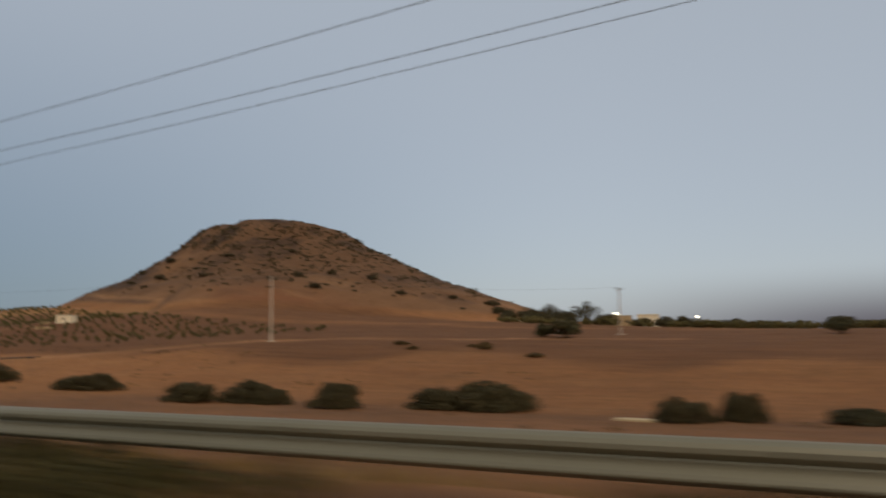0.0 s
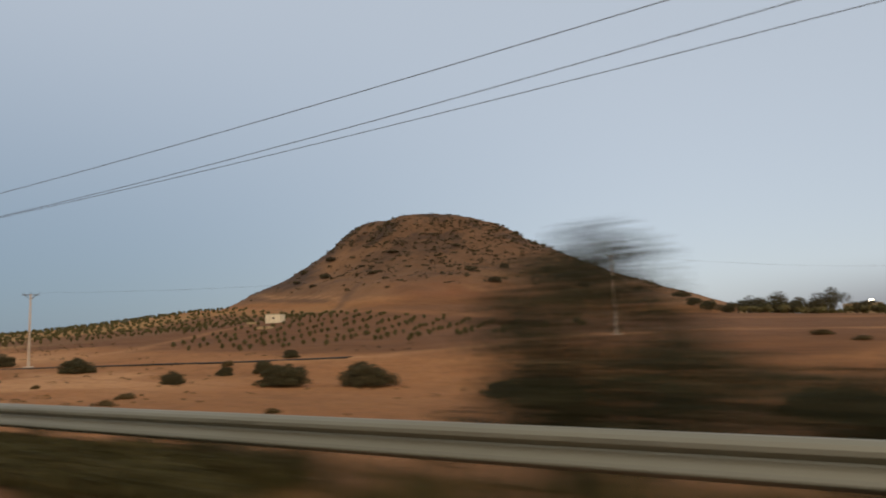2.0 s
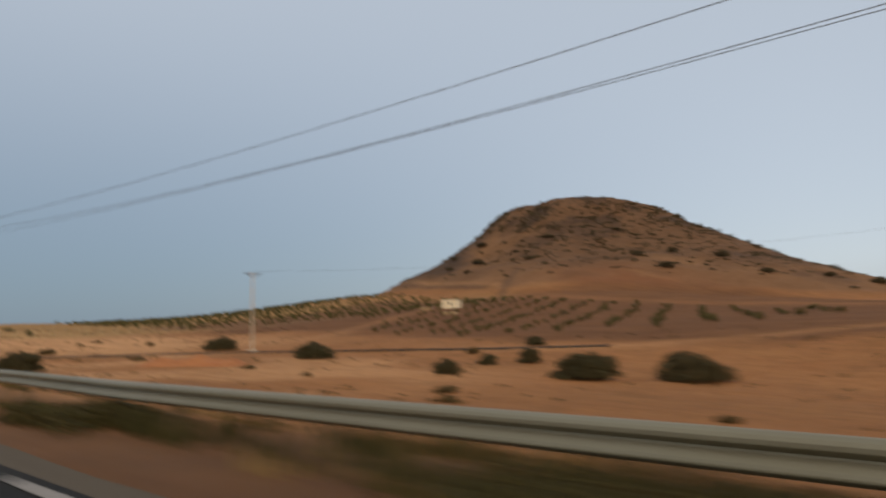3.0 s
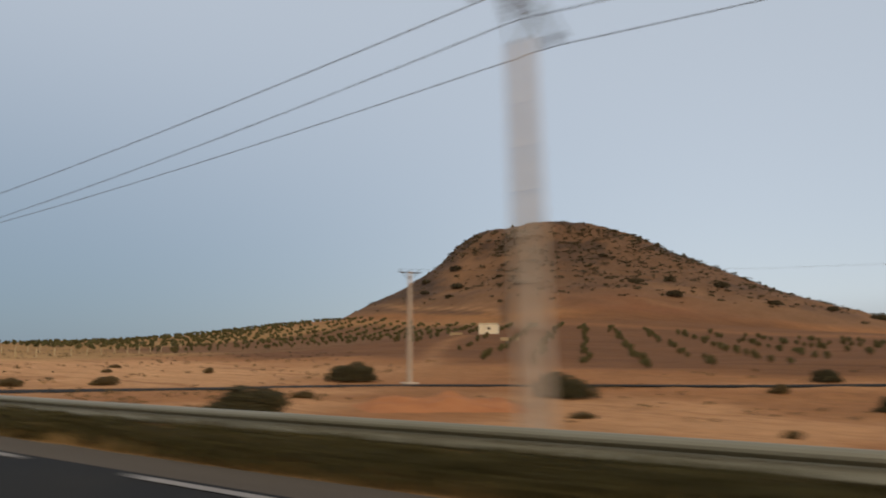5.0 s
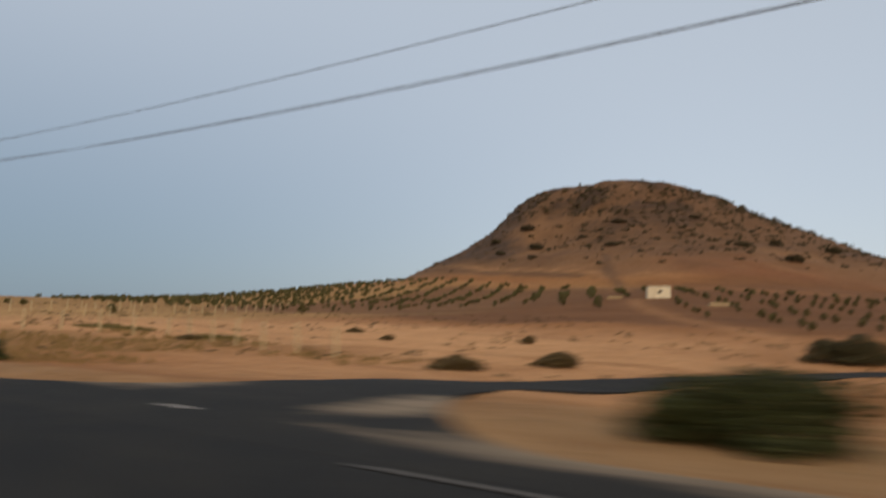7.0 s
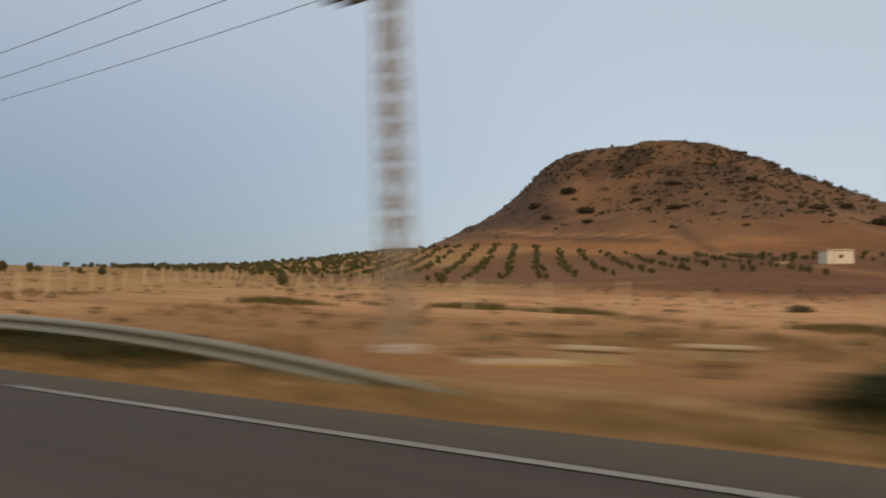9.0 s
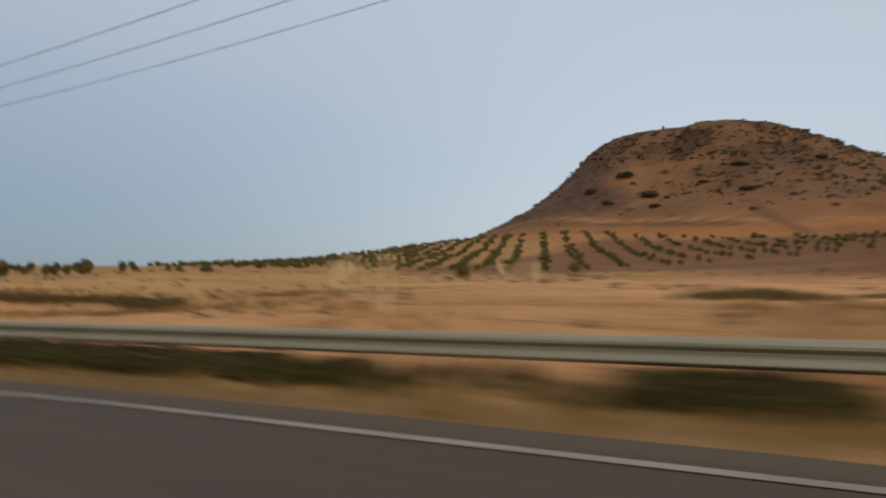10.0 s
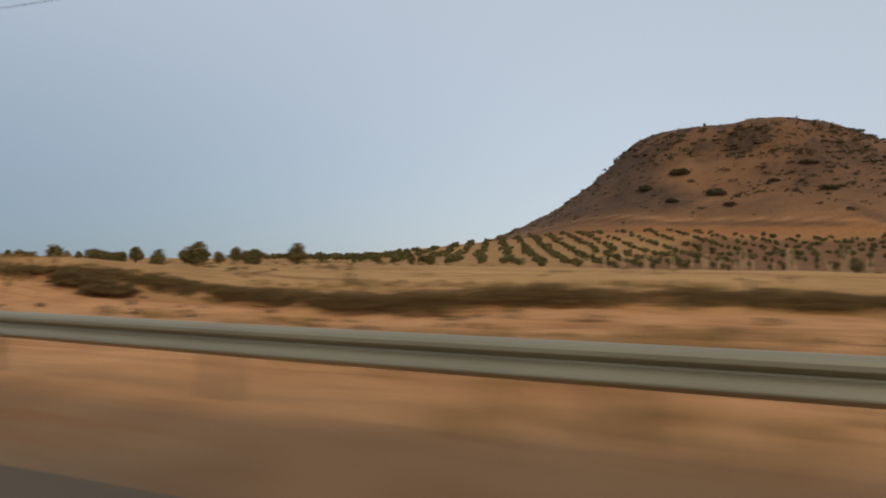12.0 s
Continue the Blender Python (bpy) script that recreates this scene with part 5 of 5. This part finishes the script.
def lattice_tower(x, y, height, arm_z):
    base = land_at(x, y)
    tower = thing("lattice_tower", "slim steel lattice power tower on concrete feet", "pylon", "", pose(x + 0.55, y, base, 0, -3.2, 0))

    def corner(k, z):
        w = 0.25 - 0.08 * z / height
        return Vector(((-w, w, w, -w)[k], (-w, -w, w, w)[k], z))

    for k in range(4):
        part("leg", mesh_of("leg", *bar(corner(k, -0.2), corner(k, height), 0.075), LATTICE), LATTICE, tower)
        box = corner(k, 0)
        box_part("foot", (box.x - 0.14, box.y - 0.14, -0.3), (box.x + 0.14, box.y + 0.14, 0.18), CONCRETE, tower, "concrete foot", bevel=0.02)
    levels = [0.2]
    while levels[-1] < height - 0.6:
        levels.append(levels[-1] + 0.6 - 0.01 * len(levels))
    for i in range(len(levels) - 1):
        for k in range(4):
            j = (k + 1) % 4
            a, b = (k, j) if i % 2 else (j, k)
            part("lattice_bar", mesh_of("lattice_bar", *bar(corner(a, levels[i]), corner(b, levels[i + 1]), 0.045), LATTICE), LATTICE, tower)
    top = arm_z - base
    for z, dy in ((top, 0.3), (top - 0.16, -0.3)):
        box_part("crossarm", (-1.55, dy - 0.06, z - 0.07), (1.55, dy + 0.06, z + 0.05), DARK_STEEL, tower, "dark steel crossarm", bevel=0.01)
    box_part("long_crossarm", (-0.08, -1.3, top + 1.05), (0.08, 1.85, top + 1.18), DARK_STEEL, tower, "dark steel crossarm", bevel=0.01)
    ends = []
    for k in (-1, 0, 1):
        yy, z = (-1.1, 0.2, 1.7)[k + 1], top + 1.1
        for s in (-1, 1):
            part("insulator", mesh_of("insulator", *disc_string((s * 0.1, yy, z), (s * 1.0, yy, z - 0.05), 6, 0.11), GLASSY, True), GLASSY, tower)
        loop = [(1.0 * u, yy + 0.05, z - 0.1 - 0.55 * (1 - u * u)) for u in (-1, -0.7, -0.35, 0, 0.35, 0.7, 1)]
        part("jumper", mesh_of("jumper", *tube(loop, 0.013, 5), WIRE), WIRE, tower)
        ends.append(((x - 1.0, y + yy, arm_z + 1.05), (x + 1.0, y + yy, arm_z + 1.05)))
    return ends


def span(a, b, sag, radius, group):
    a, b = Vector(a), Vector(b)
    pts = [a.lerp(b, k / 28) - Vector((0, 0, 4 * sag * (k / 28) * (1 - k / 28))) for k in range(29)]
    me = mesh_of("power_wire", *tube(pts, radius, 5), WIRE, True)
    tagged(new("power_wire", me), "thin dark overhead power wire", "wire", group)


NEAR_LINE = [
    line_pole(38.2, 15.2, 11.0, (-1.64, 0.0, 1.85), "concrete power pole with a dark steel crossarm further behind the guardrail"),
    line_pole(-38.9, 15.4, 8.05, (-1.42, 0.0, 1.63), "concrete power pole with a dark steel crossarm behind the guardrail", lean=-2.2),
    line_pole(-122.7, 12.3, 8.08, (-1.32, -0.22, 1.35), "concrete power pole with hanging insulators behind the guardrail", strain=False, lean=-1.4),
    lattice_tower(-216.5, 13.0, 10.6, 8.35),
    line_pole(-318.0, 12.6, 13.1, (-1.91, 0.0, 1.93), "concrete power pole on the dirt bank beside the road")]
for a, b, sags in zip(NEAR_LINE, NEAR_LINE[1:], ((0.46, 0.9, 0.5), (0.94, 1.34, 0.8), (1.73, 2.11, 1.42), (2.5, 2.4, 2.3))):
    for k in range(3):
        span(a[k][0], b[k][1], sags[k], 0.011, "overhead wires")


def far_pole(x, y, arm_z, wide=0.25):
    base = land_at(x, y)
    pole = thing("utility_pole", "pale concrete power pole standing in the fields", "utility pole", "field poles", pose(x, y, base, 0, 0, -30))
    top = arm_z - base
    part("shaft", concrete_shaft(top + 0.1, wide, wide * 0.56, wide * 0.72, wide * 0.4), CONCRETE, pole)
    part("crossarm", mesh_of("crossarm", *join([bar((0, -1.1, top), (0, 1.1, top), 0.09), bar((0, -0.9, top), (0, 0, top - 0.7), 0.05),
                                                bar((0, 0.9, top), (0, 0, top - 0.7), 0.05)]), DARK_STEEL), DARK_STEEL, pole, "dark steel crossarm")
    for k in (-1, 0, 1):
        part("insulator", mesh_of("insulator", *disc_string((0, k * 1.0, top + 0.02), (0, k * 1.0, top + 0.34), 3, 0.09), GLASSY, True), GLASSY, pole)
    bm = bmesh.new()
    add_box(bm, (-0.7, -0.7, -0.3), (0.7, 0.7, 0.12), bevel=0.05)
    part("footing", bm, CONCRETE, pole, "pale concrete footing")
    m = pole.matrix_basis
    return [tuple(m @ Vector((0, k * 1.0, top + 0.34))) for k in (-1, 0, 1)]


FAR_LINE = [far_pole(-36.0, 152.0, 10.5, 0.15), far_pole(-85.7, 102.4, 12.4), far_pole(-162.1, 57.5, 10.0)]
for a, b in zip(FAR_LINE, FAR_LINE[1:]):
    for k in range(3):
        span(a[k], b[k], 1.4, 0.0035, "field wires")


# ---- signs ----
def round_sign(x, y, z, r, turn):
    sign = thing("round_sign", "round white traffic sign with a red rim on a steel post", "traffic sign", "", pose(x, y, z, 0, 0, turn))
    for name, r0, r1, d, material in (("plate", 0.0, r * 0.86, 0.0, SIGN_WHITE), ("rim", r * 0.86, r, 0.012, SIGN_RED)):
        verts, faces = [], []
        n = 40
        for k in range(n):
            a = 2 * math.pi * k / n
            for rr, dd in ((r0, -d), (r1, -d), (r1, 0.02), (r0, 0.02)):
                verts.append((dd, rr * math.cos(a), rr * math.sin(a)))
        for k in range(n):
            j = (k + 1) % n
            for q in range(4):
                p = (q + 1) % 4
                faces.append((k * 4 + q, k * 4 + p, j * 4 + p, j * 4 + q))
        part(name, mesh_of(name, [(-v[0], v[1], v[2]) for v in verts], faces, material), material, sign)
    for z0, half in ((0.07, 0.16), (-0.05, 0.22)):
        box_part("marking", (0.001, -half, z0 - 0.022), (0.004, half, z0 + 0.022), SIGN_TEXT, sign, "dark bar of unreadable text")
    box_part("post", (-0.075, -0.03, land_at(x, y) - z - 0.3), (-0.022, 0.03, r * 0.9), STEEL, sign)


def panel_sign(x, y, z0, z1, w, turn):
    sign = thing("road_panel", "white rectangular road panel with dark text lines on steel posts", "road sign", "", pose(x, y, 0, 0, 0, turn))
    box_part("panel", (-0.02, -w / 2, z0), (0.02, w / 2, z1), SIGN_WHITE, sign, bevel=0.006)
    box_part("rim", (-0.03, -w / 2 - 0.02, z1 + 0.001), (0.025, w / 2 + 0.02, z1 + 0.03), STEEL, sign)
    h = z1 - z0
    box_part("joint_line", (0.021, -w / 2 + 0.02, z0 + h * 0.640), (0.024, w / 2 - 0.02, z0 + h * 0.655), SIGN_TEXT, sign, "dark joint across the panel")
    box_part("text_line", (0.021, -w * 0.12, z0 + h * 0.80), (0.0235, w * 0.10, z0 + h * 0.85), SIGN_FAINT, sign, "faint bar of unreadable text")
    for k in range(6):
        y0, long = -0.30 * w + 0.03 * (k % 3), w * (0.56 + 0.05 * ((k * 2) % 3)) if k else w * 0.34
        y0 = 0.02 * w if k == 0 else y0
        box_part("text_line", (0.021, y0, z0 + h * (0.10 + 0.088 * k)), (0.0235, y0 + long, z0 + h * (0.118 + 0.088 * k)), SIGN_TEXT, sign,
                 "dark bar of unreadable text")
    for s in (-0.33, 0.33):
        box_part("post", (-0.09, s * w - 0.04, land_at(x, y + s * w) - 0.3), (-0.021, s * w + 0.04, z1 - 0.06), STEEL, sign)


round_sign(-63.2, 4.78, 1.31, 0.42, -30)
panel_sign(-65.3, 6.55, 0.95, 2.22, 2.35, -17)


def chevron_sign(x, y, z0, z1, w, turn):
    """An arrow-shaped board, pointed at one end and notched at the other, with two white chevrons."""
    sign = thing("arrow_sign", "grey arrow-shaped bend marker with white chevrons beside the rail", "road sign", "", pose(x, y, 0, 0, 0, turn))
    h = z1 - z0
    tip = h * 0.42

    def arrow(u0, u1, d0, d1):
        zm = (z0 + z1) / 2
        ring = [(u0, zm), (u0 + tip, z1), (u1 + tip, z1), (u1, zm), (u1 + tip, z0), (u0 + tip, z0)]
        v = [(d0, a, b) for a, b in ring] + [(d1, a, b) for a, b in ring]
        f = [(0, 1, 2, 3), (0, 3, 4, 5), (9, 8, 7, 6), (11, 10, 9, 6)] + [(i, i + 6, (i + 1) % 6 + 6, (i + 1) % 6) for i in range(6)]
        return v, f

    part("board", mesh_of("board", *arrow(-w / 2, w / 2 - tip, 0.0, 0.025), SIGN_GREY), SIGN_GREY, sign)
    part("chevron", mesh_of("chevron", *arrow(-w * 0.17, w * 0.03, 0.026, 0.030), SIGN_WHITE), SIGN_WHITE, sign, "white chevron")
    for s in (-0.3, 0.3):
        box_part("post", (-0.06, s * w - 0.03, land_at(x, y) - 0.3), (-0.001, s * w + 0.03, z1 - 0.04), STEEL, sign)


chevron_sign(-27.2, 5.55, 0.79, 1.17, 1.3, -40)

# ---- fence along the field ----
fence = thing("field_fence", "row of pale concrete fence posts with thin wires", "fence", "")
FENCE_LINE = [(-189, 28.3), (-196, 29.4), (-204, 31.8), (-211, 33.0), (-217, 31.0), (-226, 26.5)]
FENCE_AWAY = [(-242, 16.8), (-253.7, 28), (-264, 39), (-278, 57), (-296, 79), (-306, 92)]
FENCE_GROVE = [(-253, 49), (-262, 68), (-280, 94), (-300, 128)]
for line, step in ((FENCE_LINE, 3.6), (FENCE_AWAY, 6.0), (FENCE_GROVE, 6.0)):
    places = []
    for (ax, ay), (bx, by) in zip(line, line[1:]):
        n = max(1, round(math.hypot(bx - ax, by - ay) / step))
        places += [(ax + (bx - ax) * k / n, ay + (by - ay) * k / n) for k in range(n)]
    for x, y in places:
        box_part("fence_post", (-0.065, -0.065, -0.3), (0.065, 0.065, 1.6 + 0.1 * rng.normal()), FENCE_POST, fence,
                 m=pose(x, y, land_at(x, y), rng.normal() * 2.5, rng.normal() * 2.5, 0), bevel=0.012)
    for zz in (0.5, 1.0, 1.45):
        part("fence_wire", mesh_of("fence_wire", *tube([(x, y, land_at(x, y) + zz) for x, y in places], 0.004, 4), WIRE), WIRE, fence)
stake = thing("leaning_stake", "pale wooden stake leaning on the dirt bank", "stake", "", pose(-258.3, 23.4, land_at(-258.3, 23.4), 0, -42, 15))
box_part("shaft", (-0.04, -0.04, -0.2), (0.04, 0.04, 0.8), FENCE_POST, stake, bevel=0.012)
for x, y, w in ((-212.0, 14.1, 1.3), (-210.0, 16.2, 1.4)):
    block = thing("concrete_block", "low pale concrete block of a culvert on the dirt", "concrete block", "culvert blocks", pose(x, y, land_at(x, y), 0, 0, 8))
    box_part("body", (-w / 2, -0.3, -0.3), (w / 2, 0.3, 0.24), RENDER_PALE, block, bevel=0.04)
    box_part("cap", (-w / 2 - 0.06, -0.36, 0.241), (w / 2 + 0.06, 0.36, 0.31), RENDER_PALE, block, bevel=0.02)


apron = thing("culvert_slab", "thin pale concrete slab flat on the dirt", "slab", "", pose(-213.0, 12.9, land_at(-213.0, 12.9), 0, 0, 40))
box_part("plate", (-1.1, -0.35, -0.2), (1.1, 0.35, 0.06), RENDER_PALE, apron, bevel=0.02)
slab = thing("concrete_slab", "pale concrete slab lying on the red dirt", "slab", "", pose(-11.4, 51.2, land_at(-11.4, 51.2), 0, 0, -6))
box_part("plate", (-1.3, -0.5, -0.1), (1.3, 0.5, 0.16), FENCE_POST, slab, bevel=0.03)


# ---- the hut and the farm ----
def house(name, x, y, w, d, h, turn, material, label, openings, parapet=0.25):
    """A flat-roofed block with reveals cut for its openings: (kind, from the middle, sill, width, height)."""
    base = float(land(np.array([x]), np.array([y]))[0])
    home = thing(name, label, "house", "", pose(x, y, base, 0, 0, turn))
    cuts = sorted(openings, key=lambda o: o[1])
    bm = bmesh.new()
    u = -w / 2
    for _, mid, sill, ow, oh in cuts:
        add_box(bm, (u, -d / 2, -0.8), (mid - ow / 2, -d / 2 + 0.25, h))
        if sill > 0:
            add_box(bm, (mid - ow / 2, -d / 2, -0.8), (mid + ow / 2, -d / 2 + 0.25, sill))
        add_box(bm, (mid - ow / 2, -d / 2, sill + oh), (mid + ow / 2, -d / 2 + 0.25, h))
        u = mid + ow / 2
    add_box(bm, (u, -d / 2, -0.8), (w / 2, -d / 2 + 0.25, h))
    part("front_wall", bm, material, home)
    box_part("back_wall", (-w / 2, d / 2 - 0.25, -0.8), (w / 2, d / 2, h), material, home)
    box_part("side_wall", (-w / 2, -d / 2 + 0.251, -0.8), (-w / 2 + 0.25, d / 2 - 0.251, h), material, home)
    box_part("side_wall", (w / 2 - 0.25, -d / 2 + 0.251, -0.8), (w / 2, d / 2 - 0.251, h), material, home)
    box_part("roof", (-w / 2 - 0.12, -d / 2 - 0.12, h + 0.002), (w / 2 + 0.12, d / 2 + 0.12, h + 0.14), ROOF, home, bevel=0.02)
    if parapet:
        for lo, hi in (((-w / 2, -d / 2), (w / 2, -d / 2 + 0.15)), ((-w / 2, d / 2 - 0.15), (w / 2, d / 2))):
            box_part("parapet", (lo[0], lo[1], h + 0.141), (hi[0], hi[1], h + 0.14 + parapet), material, home)
    for kind, mid, sill, ow, oh in cuts:
        leaf = box_part(kind, (mid - ow / 2, -d / 2 + 0.16, sill), (mid + ow / 2, -d / 2 + 0.20, sill + oh), DOOR_DARK, home, "dark " + kind)
        if kind == "window":
            box_part("sill", (mid - ow / 2 - 0.06, -d / 2 - 0.05, sill - 0.06), (mid + ow / 2 + 0.06, -d / 2 + 0.15, sill - 0.002), ROOF, home)
        else:
            box_part("handle", (mid + ow * 0.3, -d / 2 + 0.13, 1.0), (mid + ow * 0.3 + 0.1, -d / 2 + 0.158, 1.05), STEEL, leaf)
    return home


house("hut", -218.3, 159.5, 4.8, 4.2, 2.35, 26, WHITEWASH, "small cream-washed flat-roofed hut among the olive trees",
      [("window", 0.15, 1.0, 0.8, 0.6)], 0.12)
yard = thing("yard_wall", "low pale masonry yard wall near the hut", "wall", "", pose(-228.0, 158.5, land_at(-228, 158.5), 0, 0, 24))
box_part("body", (-1.7, -0.15, -0.6), (1.7, 0.15, 0.55), RENDER_PALE, yard, bevel=0.03)
box_part("coping", (-1.75, -0.2, 0.551), (1.75, 0.2, 0.62), RENDER_PALE, yard, bevel=0.015)
tank = thing("water_basin", "low pale concrete water basin below the hut", "basin", "", pose(-199.5, 138.5, land_at(-199.5, 138.5), 0, 0, 24))
box_part("front_wall", (-1.8, -1.6, -0.6), (1.8, -1.35, 0.55), RENDER_PALE, tank, bevel=0.03)
box_part("back_wall", (-1.8, 1.35, -0.6), (1.8, 1.6, 0.55), RENDER_PALE, tank, bevel=0.03)
for s in (-1, 1):
    box_part("side_wall", (s * 1.675 - 0.125, -1.349, -0.6), (s * 1.675 + 0.125, 1.349, 0.55), RENDER_PALE, tank, bevel=0.03)

house("farmhouse", -70.0, 291, 11.0, 8.0, 3.6, 14, RENDER_PALE, "pale flat-roofed farmhouse among dark trees",
      [("door", -2.5, 0.0, 1.2, 2.1), ("window", 1.0, 1.1, 1.2, 1.1), ("window", 3.6, 1.1, 1.2, 1.1)])
house("farm_store", -57.5, 289, 8.0, 7.0, 4.4, 10, WHITEWASH, "cream-coloured farm store beside the farmhouse", [("door", 0.5, 0.0, 2.2, 2.6), ("window", -2.6, 1.6, 1.0, 0.9)])
house("farm_shed", -106.0, 286, 7.0, 5.0, 2.6, 22, RENDER_PALE, "low pale shed at the foot of the hill", [("door", 0.0, 0.0, 1.6, 2.0)], 0.0)

LAMP_GLOW = bpy.data.materials.new("lamp_glow")
LAMP_GLOW.use_nodes = True
g = LAMP_GLOW.node_tree.nodes["Principled BSDF"]
g.inputs["Emission Color"].default_value = (1.0, 0.93, 0.72, 1)
g.inputs["Emission Strength"].default_value = 9.0
for x, y, z, r in ((-65.8, 273.1, 8.6, 0.8), (-48.0, 352.8, 8.3, 0.55)):
    base = land_at(x, y)
    lampost = thing("yard_lamp", "lit yard lamp on a tall steel post by the farm", "lamp post", "yard lamps", pose(x, y, base))
    part("post", mesh_of("post", *tube([(0, 0, -0.3), (0, 0, z - base - 0.2), (0, -0.7, z - base + 0.05)], [0.09, 0.06, 0.05], 8), STEEL), STEEL, lampost)
    bm = bmesh.new()
    bmesh.ops.create_uvsphere(bm, u_segments=16, v_segments=8, radius=r, matrix=pose(0, -0.9, z - base) @ Matrix.Diagonal((1.0, 0.6, 0.55, 1)))
    part("lamp_head", bm, LAMP_GLOW, lampost, "glowing warm white lamp head")


def big_tree(x, y, w, h, seed):
    """A broad farm tree: trunk, limbs and a crown of many leaves with gaps."""
    r = np.random.default_rng(seed)
    tree = thing("farm_tree", "dark broad-crowned tree beside the farm", "tree", "farm trees", pose(x, y, land_at(x, y)))
    blobs = []
    for k in range(16):
        a, d = r.random() * 2 * math.pi, 0.38 * w * r.random() ** 0.6
        q = w * (0.14 + 0.10 * r.random())
        blobs.append((d * math.cos(a), d * math.sin(a), h * (0.22 + 0.62 * r.random() * (1 - d / w)), q, q * 0.75))
    v, f = leaf_cloud(r, blobs, 2600, 0.42)
    part("crown", leaf_mesh("crown", v, f, LEAF_SHRUB), LEAF_SHRUB, tree)
    pieces = limbs(r, h * 0.8, w * 0.4, 6, 0.14, 0.8)
    pieces.append(tube([(0, 0, -0.4), (0.1, 0.05, 0.7), (0, 0, h * 0.3)], [0.34, 0.26, 0.2], 8))
    part("trunk", mesh_of("trunk", *join(pieces), BARK), BARK, tree)


for k, (x, y, w, h) in enumerate([(-95.0, 284, 12.5, 10.0), (-106, 286, 10.0, 6.5), (-101, 280, 8.5, 5.5), (-77, 273, 12.5, 10.5), (-86, 272, 10, 6.0), (-68, 266, 9, 4.6),
                                  (-40, 127, 5.6, 4.0), (-44.5, 129, 4.2, 2.6), (-40, 257, 6.5, 4.6), (-48, 270, 7.5, 4.2), (-54, 262, 6.5, 3.2), (-33, 250, 4, 2.2),
                                  (4, 150, 5.5, 3.6), (-91, 262, 12, 4.2), (-80, 258, 11, 3.8), (-113, 283, 9, 4.6), (-98, 268, 9, 4), (-131, 330, 9, 5.5), (-140, 338, 7, 3.6), (-90, 266, 6.5, 3.2), (-30, 320, 9, 5)]):
    big_tree(x, y, w, h, 700 + k)
